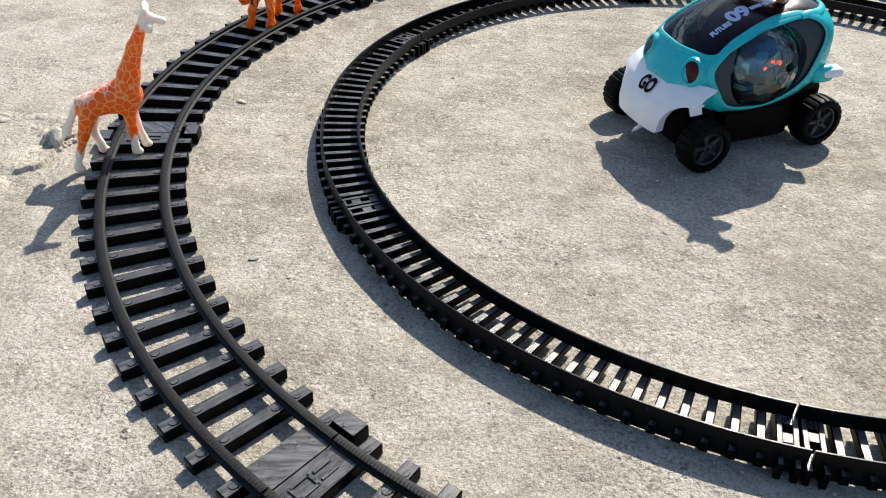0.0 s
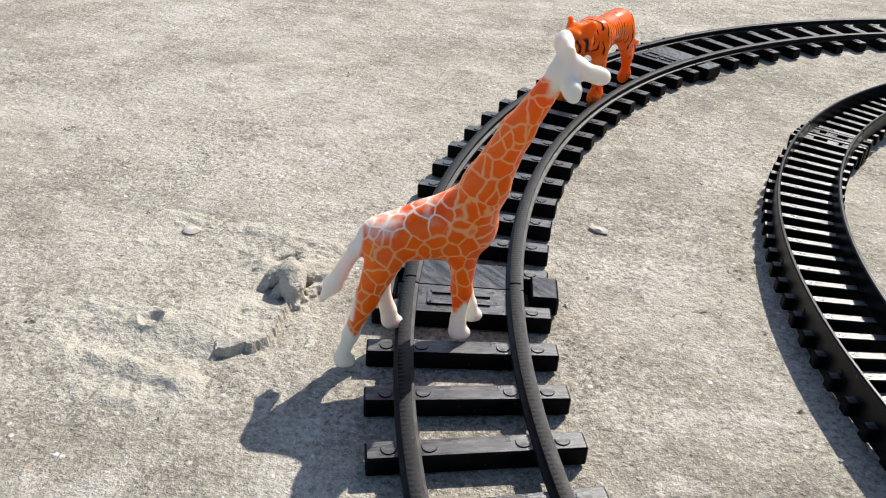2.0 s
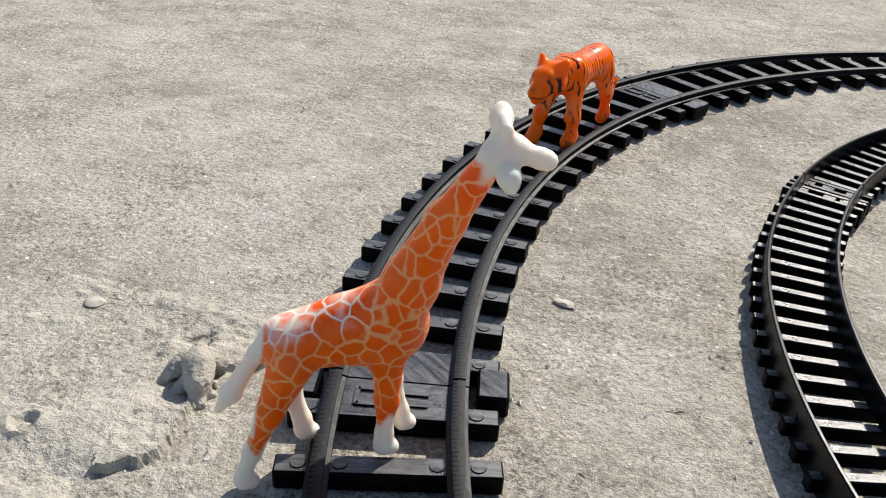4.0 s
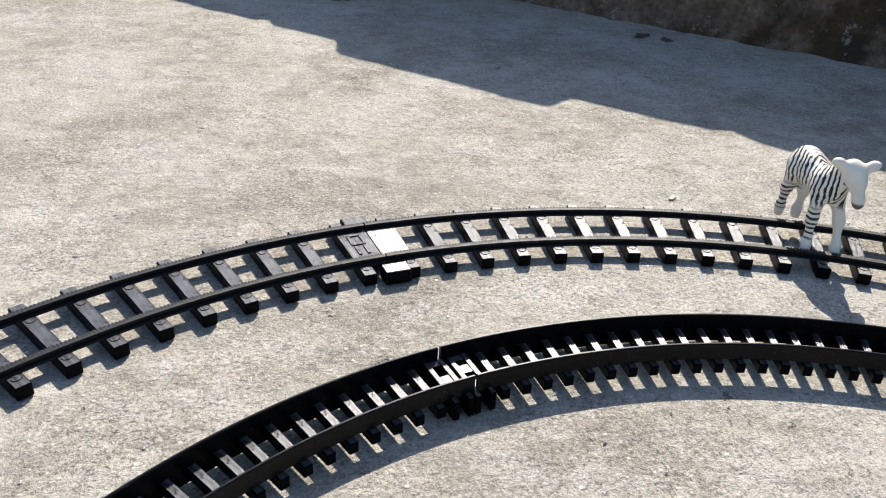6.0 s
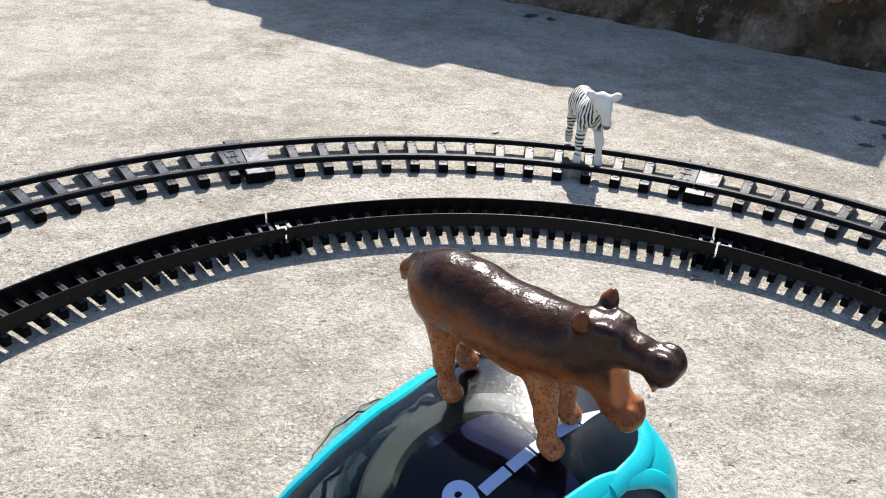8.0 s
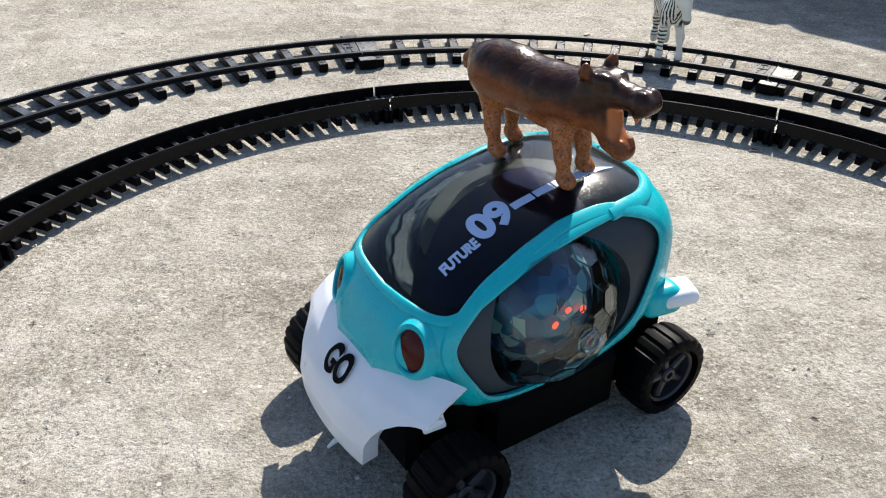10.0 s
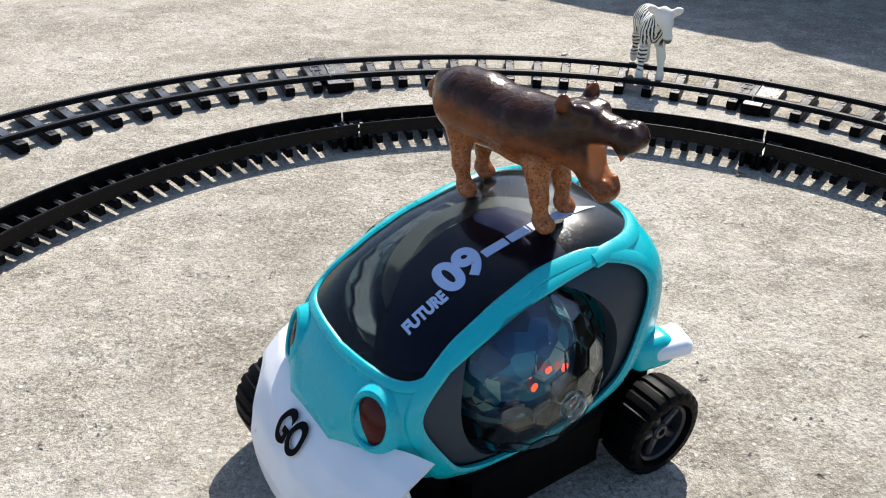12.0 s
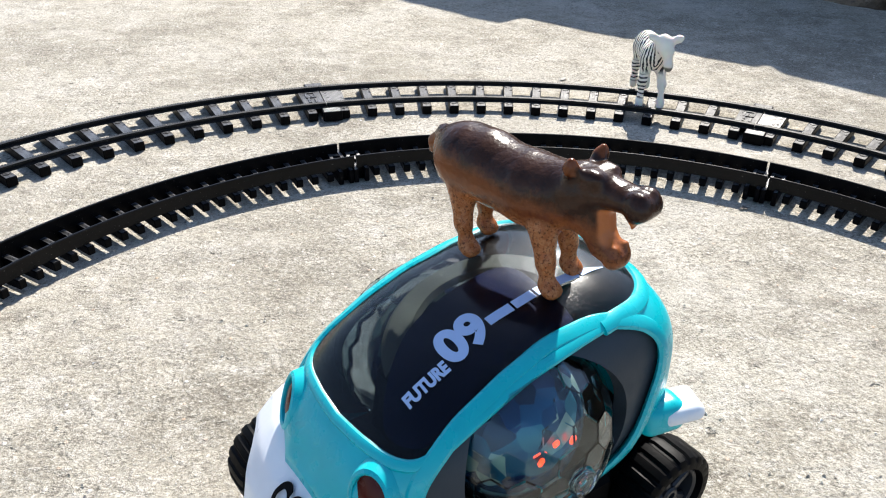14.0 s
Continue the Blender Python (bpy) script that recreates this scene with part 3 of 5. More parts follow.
def giraffe():
    limbs = [
        ((-11, 0, 47), (8, 0, 49), 7.6, 8.8), ((8, 0, 50), (18, -2, 54), 9.4, 8.8), ((14, -1, 45), (17, -2, 50), 7.0, 8.4), ((-13, 0, 49), (2, 0, 53), 7.0, 7.4), ((2, 0, 53), (16, -3, 60), 7.4, 7.8),
        ((15, -2, 53), (20, -8, 70), 9.2, 7.4), ((20, -7, 70), (27, -12.0, 90), 7.4, 5.0), ((27, -12.0, 90), (35.5, -18.0, 109), 5.0, 3.3),
        ((37, -18, 111.5), (40, -19, 112), 3.6, 3.6), ((40, -19, 112), (47, -21.1, 110.2), 3.0, 2.0), ((47, -21.1, 110.2), (48.5, -21.5, 109.8), 2.2, 2.1),
        ((37.5, -16, 114), (38.4, -13.1, 117.6), 1.5, 2.5), ((38.4, -13.1, 117.6), (38.8, -11.9, 119.2), 2.5, 1.8), ((38, -21.1, 110), (38.4, -23.9, 106.8), 1.5, 2.4), ((38.4, -23.9, 106.8), (38.6, -25.1, 105.2), 2.4, 1.6), ((37.6, -17.7, 115.4), (37.8, -17.3, 118.6), 1.4, 1.5), ((37.6, -19.5, 114.6), (37.6, -20.3, 117.6), 1.4, 1.5),
        ((-12, -4, 43), (-18.5, -6, 28), 6.6, 3.7), ((-18.5, -6, 28), (-24, -6, 14), 3.6, 2.6), ((-24, -6, 14), (-27, -6, 5), 2.4, 2.3), ((-27, -6, 3.2), (-24.8, -6, 2.6), 2.9, 2.5),
        ((-10, 4, 43), (-12.5, 5, 27), 5.8, 3.3), ((-12.5, 5, 27), (-9, 5, 15), 3.3, 2.6), ((-9, 5, 15), (-8.6, 5, 11.4), 2.4, 2.5), ((-8.4, 5, 10.4), (-5.6, 5, 9.6), 2.8, 2.3),
        ((15, -4, 44), (15, -5, 28), 5.2, 3.4), ((15, -5, 28), (14.5, -5, 15), 3.2, 2.4), ((14.5, -5, 15), (14.5, -5, 11.5), 2.4, 2.5), ((14.3, -5, 10.3), (17, -5, 9.6), 2.8, 2.3),
        ((16, 4, 43), (18, 5, 28), 5.0, 3.0), ((18, 5, 28), (21, 5, 15), 2.9, 2.4), ((21, 5, 15), (22, 5, 11), 2.3, 2.5), ((22, 5, 10.2), (24.2, 5, 9.6), 2.7, 2.2),
        ((-17, 0, 51), (-21, 0, 45), 2.0, 2.1), ((-21, 0, 45), (-29, 2, 30), 2.1, 2.9), ((-29, 2, 30), (-33, 2, 24), 2.7, 1.2),
    ]

    def paint(x, y, z):
        head = max(step(z + 0.25 * (x - 35), 107, 109), step(-y, 19.7, 20.9) * step(z, 95, 98))
        knee = 16 if x < -13 and y < 0 else 21
        leg = 1 - step(z, knee + 2.4 * math.sin(0.9 * x), knee + 2.5 + 2.4 * math.sin(0.9 * x))
        inner = step(y, -2.5, 0.5) * (1 - step(z, 34, 38))
        tail = 1 - step(x - 0.14 * (z - 23), -23.6, -22.6) if z > 21 else 0.0
        back = step(z - 0.25 * x, 53.0, 57.5) * (1 - step(x, 2, 12))
        return (max(0.0, 1 - max(head, leg, tail, inner)), back, 0, 1)

    me = skin("toy_giraffe", limbs, 0.8, 2.6, skin_material("painted_giraffe", giraffe_pattern, 0.32, 0.26, 0.10, 0.5, 0.006), paint)
    animal("toy_giraffe", me, "orange and white patterned plastic giraffe stepping over toy rails", pose(-0.219, 0.553, 0, 0, 0, 21))


def zebra():
    limbs = [
        ((-15, 0, 47), (12, 0, 47), 8.8, 8.6), ((-17, 0, 50.5), (-8, 0, 50), 9.0, 8.4), ((12, 0, 47), (16, 0, 48), 8.8, 8.2),
        ((14, 1, 51), (22, 4, 59), 7.4, 5.8), ((22, 3, 59), (26, 4.5, 61.5), 5.4, 4.6), ((26, 4.5, 61), (28.5, 6, 56), 4.6, 4.0), ((28.5, 6, 56), (31.5, 7.5, 46.5), 3.9, 2.6), ((31.5, 7.5, 46.5), (32, 7.8, 44), 2.8, 2.4),
        ((25, 0.5, 63), (23.5, -5, 65.5), 1.5, 2.2), ((23.5, -5, 65.5), (23, -7, 66.2), 2.1, 1.1), ((26, 8.5, 62.5), (26.5, 14, 65), 1.5, 2.2), ((26.5, 14, 65), (26.6, 16, 65.8), 2.1, 1.1), ((24, 3.5, 65.5), (13, 1, 57.5), 1.7, 1.9),
        ((14, -5, 44), (16.5, -7, 28), 4.8, 2.9), ((16.5, -7, 28), (18.5, -7.6, 14), 2.6, 2.2), ((18.5, -7.6, 14), (19.2, -7.8, 9.6), 2.3, 2.9),
        ((14, 5, 44), (20, 7.5, 28), 4.8, 2.9), ((20, 7.5, 28), (23.5, 7.5, 14), 2.6, 2.2), ((23.5, 7.5, 14), (24.2, 7.5, 9.6), 2.3, 2.9),
        ((-18, -4, 46), (-22.5, -5, 31), 6.4, 3.2), ((-22.5, -5, 31), (-25, -5, 17), 2.8, 2.3), ((-25, -5, 17), (-25, -5, 12.6), 2.4, 2.9),
        ((-16, 4, 46), (-18.5, 4.5, 31), 6.2, 3.2), ((-18.5, 4.5, 31), (-21.5, 4.5, 17), 2.8, 2.3), ((-21.5, 4.5, 17), (-21.5, 4.5, 12.6), 2.4, 2.9),
        ((-25, 0, 52), (-28, 0, 38), 1.6, 2.2),
    ]

    def paint(x, y, z):
        head = step(x + 0.35 * (z - 58), 24.0, 26.5) * step(z, 38, 42)
        body = step(z, 34, 39) * (1 - head) * (1 - 0.8 * step(z, 58.0, 60.0) * (1 - step(x, 8, 12)))
        legs = (1 - step(z, 33, 37)) * step(z, 15, 18) * (1 - step(y, -2, 2))
        muzzle = step(x, 29, 30.5) * (1 - step(z, 44.6, 46.0)) * step(z, 36, 38)
        return (body, legs, muzzle, 1)

    me = skin("toy_zebra", limbs, 0.9, 4.2, skin_material("painted_zebra", zebra_pattern, 0.32, 0.3, 0.10, 0.4), paint)
    me.transform(Matrix.Diagonal((1.06, 1.08, 1.08, 1.0)))
    animal("toy_zebra", me, "white plastic zebra foal with black stripes standing across toy rails", pose(0.5030, 1.0455, -0.0012, 0, 0, -104))


def tiger():
    limbs = [
        ((-22, 0, 47), (12, 0, 46), 9.2, 10.0), ((-24, 0, 46), (-16, 0, 46), 9.6, 9.2), ((10, 0, 45), (18, -1, 46.5), 10.6, 9.4), ((12, -4, 51), (14, 4, 51), 6.0, 6.0),
        ((17, -1, 47.5), (27, -2, 48.5), 9.0, 7.4), ((31, -2.6, 48.5), (34, -3, 47.8), 8.0, 7.4),
        ((31.5, -9.2, 45.2), (34, -9.4, 44.4), 3.9, 3.2), ((31.5, 4.0, 45.2), (34, 3.6, 44.4), 3.9, 3.2), ((37.6, -3.4, 48.4), (41.5, -3.8, 45.2), 3.5, 2.6),
        ((38.5, -5.6, 42.4), (43, -5.6, 41.4), 3.4, 2.8), ((38.5, -1.8, 42.4), (43, -2.2, 41.4), 3.4, 2.8), ((37, -3.6, 38.4), (41.4, -3.8, 37.6), 3.4, 2.6), ((43.8, -3.9, 43.6), (44.8, -3.9, 43.2), 1.7, 1.4),
        ((37.0, -7.4, 49.6), (38.2, -7.2, 49.0), 1.9, 1.5), ((37.0, 1.2, 49.6), (38.2, 1.0, 49.0), 1.9, 1.5),
        ((29.5, -8.0, 54), (29.0, -9.6, 58.4), 3.0, 1.5), ((29.5, 3.6, 54), (29.0, 5.4, 57.8), 3.2, 1.8), ((29.6, 4.4, 55), (29.4, 6.6, 55.6), 2.4, 1.8),
        ((18, -6, 40), (25, -8.5, 24), 5.4, 3.7), ((25, -8.5, 24), (27, -9, 15), 3.4, 3.1), ((26.8, -9, 13.0), (29.5, -9, 11.6), 3.9, 3.9), ((30.4, -10.4, 10.8), (31.0, -10.4, 10.4), 2.1, 1.9), ((30.8, -8.0, 10.8), (31.4, -8.0, 10.4), 2.1, 1.9),
        ((15, 6, 40), (18, 9, 24), 5.4, 3.7), ((18, 9, 24), (19, 9.5, 15), 3.4, 3.1), ((18.8, 9.5, 13.0), (22, 9.5, 11.6), 3.9, 3.9), ((22.8, 8.2, 10.8), (23.4, 8.2, 10.4), 2.1, 1.9), ((22.8, 10.8, 10.8), (23.4, 10.8, 10.4), 2.1, 1.9),
        ((-24, 5, 40), (-29, 7, 26), 6.8, 3.6), ((-29, 7, 26), (-30, 7, 15), 3.2, 2.9), ((-30, 7, 12.8), (-27, 7, 11.6), 3.7, 3.7),
        ((-20, -5, 40), (-17, -7, 26), 6.8, 3.6), ((-17, -7, 26), (-15, -7, 15), 3.2, 2.9), ((-15, -7, 12.8), (-12, -7, 11.6), 3.7, 3.7),
        ((-32, 0, 46), (-37, 2, 32), 2.2, 2.0), ((-37, 2, 32), (-40, 4, 23), 2.0, 2.0), ((-40, 4, 23), (-46, 5, 31), 2.0, 1.8),
    ]

    def paint(x, y, z):
        low = 1 - step(z, 24, 32)
        face = step(x, 26, 29)
        side = abs(y + 2.8)
        # curved bars on the cheeks, the eyes, the nose and the line of the mouth
        r = math.hypot(y + 3.6, z - 44.5)
        bars = step(side, 3.6, 4.4) * min(1.0, 2.4 * max(0.0, math.sin(r * 2.1 - 0.6))) * step(r, 5.2, 5.8) * (1 - step(r, 12.0, 12.6)) * step(x, 29, 30) * (1 - step(z, 49.5, 51)) * step(z, 39, 40.5)
        eye = max(math.exp(-((x - 38.6) ** 2 + (side - 4.2) ** 2 + (z - 49.6) ** 2) / 2.2), math.exp(-((x - 45.6) ** 2 + (z - 43.6) ** 2 + (y + 3.9) ** 2) / 2.0), 0.9 * step(x, 39, 40.5) * math.exp(-((z - 39.9) / 0.55) ** 2))
        return ((1 - low * (1 - 0.55 * step(abs(y), 9.0, 10.2))) * (1 - face), (1 - step(z, 34, 40)) * step(z, 22, 30) * (1 - face), min(1.0, max(eye, bars)), 1)

    me = skin("toy_tiger", limbs, 0.8, 3.4, skin_material("painted_tiger", tiger_pattern, 0.22, 0.26, 0.14, 0.7, 0.010), paint)
    animal("toy_tiger", me, "glossy orange plastic tiger with thin black stripes on sleepers", pose(-0.1535, 0.839, -0.0006, 0, 0, -116))


HIPPO = pose(0.2590, 0.6432, 0.1106, 0, 0, -58.5)


def hippo_leg(x, y, hip, knee, foot):
    """One short leg with three toes; hip, knee and foot are shifts along the body."""
    out = [((x + hip, 0.75 * y, 21), (x + knee, y, 11), 5.0, 2.8), ((x + knee, y, 11), (x + foot, y, 4.0), 2.6, 2.4), ((x + foot, y, 3.0), (x + foot + 1.6, y, 2.4), 2.7, 2.4)]
    return out + [((x + foot + 2.2, y + t, 1.8), (x + foot + 3.0, y + 1.1 * t, 1.5), 1.3, 1.0) for t in (-1.9, 0.0, 1.9)]


def hippo():
    limbs = [
        ((-22, 0, 30.5), (6, 0, 29.5), 12.0, 12.0), ((-25, 0, 31.5), (-14, 0, 32), 10.8, 11.2), ((-30, 0, 33), (-24, 0, 32.5), 7.0, 9.5), ((6, 0, 29.5), (15, 0, 31), 11.8, 10.4), ((10, 0, 28.5), (22, 0, 30), 9.8, 8.0),
        ((15, 0, 32), (25, 0, 36), 10.0, 8.2), ((25, 0, 36.5), (30, 0, 37.5), 8.0, 6.6), ((30, 0, 38.6), (38, 0, 38.8), 5.8, 4.0), ((38, -1.4, 38.6), (45.0, -2.0, 38.4), 3.6, 3.3), ((38, 1.4, 38.6), (45.0, 2.0, 38.4), 3.6, 3.3),
        ((46.4, -2.8, 38.0), (46.4, 2.8, 38.0), 3.4, 3.4), ((44.6, -2.8, 41.4), (46.4, -2.8, 41.6), 1.4, 1.2), ((44.6, 2.8, 41.4), (46.4, 2.8, 41.6), 1.4, 1.2), ((44.6, -2.8, 35.0), (45.0, -2.8, 32.0), 1.2, 0.6), ((44.6, 2.8, 35.0), (45.0, 2.8, 32.0), 1.2, 0.6),
        ((25, 0, 31), (30, 0, 29), 7.2, 6.0), ((29, 0, 28), (34.6, 0, 21.5), 5.8, 4.6), ((34.6, 0, 21.0), (39, 0, 18.4), 4.2, 3.2), ((39.4, -2.4, 18.4), (39.4, 2.4, 18.4), 2.6, 2.6), ((39.8, -2.9, 20.6), (40.2, -2.9, 22.6), 0.9, 0.6), ((39.8, 2.9, 20.6), (40.2, 2.9, 22.6), 0.9, 0.6),
        ((24.4, -5.4, 41.6), (24.6, -7.2, 45.2), 1.4, 1.9), ((24.6, -7.2, 45.2), (25.0, -7.8, 47.6), 1.9, 1.0), ((24.4, 5.4, 41.6), (24.6, 7.2, 45.2), 1.4, 1.9), ((24.6, 7.2, 45.2), (25.0, 7.8, 47.6), 1.9, 1.0), ((29.6, -4.2, 43.0), (32.0, -4.2, 43.2), 2.3, 1.9), ((29.6, 4.2, 43.0), (32.0, 4.2, 43.2), 2.3, 1.9),
        ((-36, 0, 37), (-39.5, -0.5, 32), 2.0, 2.0), ((-39.5, -0.5, 32), (-40.5, -0.8, 28.5), 1.9, 1.2),
    ]
    limbs += hippo_leg(18, -8.0, -2.5, 1.0, 2.5) + hippo_leg(15, 8.0, -1.0, 0.5, 1.3) + hippo_leg(-18, -8.0, -2.0, 0.5, 2.5) + hippo_leg(-22, 8.0, -0.5, 0.0, 0.0)

    def paint(x, y, z):
        back = step(z + 0.10 * x, 27, 38)
        low = (1 - step(z, 17, 31)) * (1 - 0.6 * step(x, 27, 33))
        gape = step(x, 31, 34) * step(z, 21.5, 24.5) * (1 - step(z, 33.5, 35.0)) * (1 - step(abs(y), 4.0, 5.0))
        ear = step(z, 42.6, 44.2) * (1 - step(x, 26.4, 27.4)) * step(x, 21, 23) * step(abs(y), 4.5, 5.5)
        back *= 1 - 0.9 * ear
        return (max(back * (1 - gape), step(x, 38, 43) * step(z, 36, 39)), low, gape, 1)

    me = skin("toy_hippo", limbs, 0.7, 2.8, skin_material("painted_hippo", hippo_pattern, 0.25, 0.26, 0.40, 0.0), paint)
    animal("toy_hippo", me, "brown plastic hippo with open mouth standing on toy car roof", HIPPO)


giraffe()
zebra()
tiger()
hippo()


# ---- toy car: x forward, y to its left, z up ----
XS = [-0.0660, -0.0645, -0.0610, -0.0550, -0.0450, -0.0300, -0.0100, 0.010, 0.026, 0.040, 0.050, 0.058, 0.064, 0.0685, 0.0700]
ZT = [0.0733, 0.0847, 0.0961, 0.1046, 0.1094, 0.1118, 0.1104, 0.1061, 0.0999, 0.0928, 0.0856, 0.0776, 0.0709, 0.0629, 0.0570]
ZB = [0.064, 0.058, 0.051, 0.045, 0.039, 0.034, 0.030, 0.029, 0.030, 0.032, 0.035, 0.039, 0.043, 0.049, 0.0530]
HW = [0.010, 0.022, 0.032, 0.0385, 0.0435, 0.0465, 0.0475, 0.0470, 0.0455, 0.0425, 0.0385, 0.0335, 0.0275, 0.0190, 0.0080]
SQUARE = 3.0


def curve(vals, x):
    return float(np.interp(x, XS, vals))


def smooth_curve(vals, x):
    """The mean of the profile over a short stretch, to round off its corners."""
    w = 0.004
    return sum(curve(vals, x + w * k / 3) for k in range(-3, 4)) / 7


def shell_point(x, a, off=0.0):
    """A point of the egg-shaped body: a is 0 at the left side, 90 at the top."""
    zt, zb, hw = (smooth_curve(v, x) for v in (ZT, ZB, HW))
    n = SQUARE
    c, s = math.cos(radians(a)), math.sin(radians(a))
    y = math.copysign(abs(c) ** (2 / n), c) * hw
    z = (zt + zb) / 2 + math.copysign(abs(s) ** (2 / n), s) * (zt - zb) / 2
    return Vector((x, y, z))


def shell_normal(x, a):
    e = 0.0015
    du = shell_point(x + e, a) - shell_point(x - e, a)
    dv = shell_point(x, a + 2) - shell_point(x, a - 2)
    return du.cross(dv).normalized()


def angle_at(x, z):
    """The angle on the left side at which the body has that height."""
    zt, zb = smooth_curve(ZT, x), smooth_curve(ZB, x)
    s = max(-0.999, min(0.999, (z - (zt + zb) / 2) / ((zt - zb) / 2)))
    return math.degrees(math.asin(math.copysign(abs(s) ** (SQUARE / 2), s)))


def top_angle(x, y):
    """The angle at which the roof has that distance to the side."""
    c = max(-0.999, min(0.999, y / smooth_curve(HW, x)))
    return math.degrees(math.acos(math.copysign(abs(c) ** (SQUARE / 2), c)))


SCREEN = [(0.0570, 0.0), (0.0558, 0.015), (0.0525, 0.0275), (0.0450, 0.0345), (0.030, 0.0362), (0.010, 0.0362), (-0.015, 0.0358), (-0.036, 0.0335), (-0.047, 0.0260), (-0.0525, 0.013), (-0.0535, 0.0)]
WINDOW = [(0.0512, 0.0707), (0.0450, 0.0540), (0.0340, 0.0420), (0.0110, 0.0375), (-0.0100, 0.0400), (-0.0300, 0.0545), (-0.0400, 0.0755), (-0.0435, 0.0915), (-0.0360, 0.1010), (-0.0200, 0.1053), (0.0000, 0.1034), (0.0200, 0.0967), (0.0392, 0.0858)]


def inside(p, poly):
    x, y = p
    c = False
    for (x0, y0), (x1, y1) in zip(poly, poly[1:] + poly[:1]):
        if (y0 > y) != (y1 > y) and x < (x1 - x0) * (y - y0) / (y1 - y0) + x0:
            c = not c
    return c


def mirrored(pts):
    return pts + [(x, -y) for x, y in pts[-2:0:-1]]


def fill_patch(bm, loop, place, rings):
    """A patch inside a closed loop of plane points, laid on a surface by place(u, v)."""
    cx = sum(p[0] for p in loop) / len(loop)
    cy = sum(p[1] for p in loop) / len(loop)
    prev = None
    for r in range(rings, 0, -1):
        k = r / rings
        ring = [bm.verts.new(place(cx + (p[0] - cx) * k, cy + (p[1] - cy) * k)) for p in loop]
        if prev:
            for i in range(len(loop)):
                j = (i + 1) % len(loop)
                bm.faces.new((prev[i], prev[j], ring[j], ring[i]))
        prev = ring
    mid = bm.verts.new(place(cx, cy))
    for i in range(len(loop)):
        bm.faces.new((prev[i], prev[(i + 1) % len(loop)], mid))


def wrapped_text(text, wide, high, place, bold=0.0):
    """The words as a thin mesh of that width and height, laid on a surface by place(along, up, thickness)."""
    cu = bpy.data.curves.new("lettering", "FONT")
    cu.body, cu.size, cu.offset, cu.extrude = text, 1.0, bold, 0.02
    tmp = new("lettering", cu)
    dg = bpy.context.evaluated_depsgraph_get()
    me = bpy.data.meshes.new_from_object(tmp.evaluated_get(dg))
    bpy.data.objects.remove(tmp)
    bm = bmesh.new()
    bm.from_mesh(me)
    bmesh.ops.triangulate(bm, faces=bm.faces)
    for _ in range(2):
        bmesh.ops.subdivide_edges(bm, edges=[e for e in bm.edges if e.calc_length() > 0.22], cuts=1)
        bmesh.ops.triangulate(bm, faces=bm.faces)
    x0, x1 = min(v.co.x for v in bm.verts), max(v.co.x for v in bm.verts)
    y0, y1 = min(v.co.y for v in bm.verts), max(v.co.y for v in bm.verts)
    for v in bm.verts:
        v.co = place((v.co.x - x0) / (x1 - x0) * wide, (v.co.y - y0) / (y1 - y0) * high, 0.0003 if v.co.z > 0 else 0.0)
    return bm


def wheel(parent, x, y):
    """A broad ribbed tyre round a five-spoked rim."""
    r, w = 0.0194, 0.0088
    side = 1 if y > 0 else -1
    hub = new("wheel")
    hub.empty_display_size = 0.01
    hub.parent, hub.matrix_basis = parent, pose(x, y, r, 0, 0, 0 if side > 0 else 180)
    bm = bmesh.new()
    prof = [(0.0172, -w), (0.0218, -w), (0.0232, -w + 0.0012), (0.0241, -w + 0.004), (0.0241, w - 0.004), (0.0232, w - 0.0012), (0.0218, w), (0.0182, w), (0.0172, w - 0.003)]
    rings = []
    for k in range(22 * 6):
        a = 2 * math.pi * k / (22 * 6)
        rise = 0.0 if k % 6 < 2 else 0.0011
        rings.append([bm.verts.new(((q + (rise if 1 < i < 6 else 0.0)) * math.cos(a), y0, (q + (rise if 1 < i < 6 else 0.0)) * math.sin(a))) for i, (q, y0) in enumerate(prof)])
    for k, p in enumerate(rings):
        q = rings[(k + 1) % len(rings)]
        for i in range(len(prof)):
            bm.faces.new((p[i], p[(i + 1) % len(prof)], q[(i + 1) % len(prof)], q[i]))
    bmesh.ops.scale(bm, vec=(0.782, 1, 0.782), verts=bm.verts)
    part("tyre", bm, TYRE, hub)
    bm = bmesh.new()
    lathe(bm, [(0.0173, 0.0), (0.0173, w - 0.0030), (0.0163, w - 0.0020), (0.0150, w - 0.0028), (0.0146, w - 0.007), (0.0, w - 0.008)], 48)
    for k in range(5):
        m = Matrix.Rotation(2 * math.pi * k / 5 + 0.3, 4, "Y") @ pose(0, w - 0.0052, 0.0090)
        box(bm, 0.0044, 0.0030, 0.0128, m, 0.0009)
    lathe(bm, [(0.0048, w - 0.007), (0.0048, w - 0.0034), (0.0038, w - 0.0026), (0.0022, w - 0.0026), (0.0020, w - 0.004), (0.0, w - 0.004)], 24)
    bmesh.ops.scale(bm, vec=(0.782, 1, 0.782), verts=bm.verts)
    part("rim", bm, RIM, hub, "dark grey five-spoked rim")
    return hub


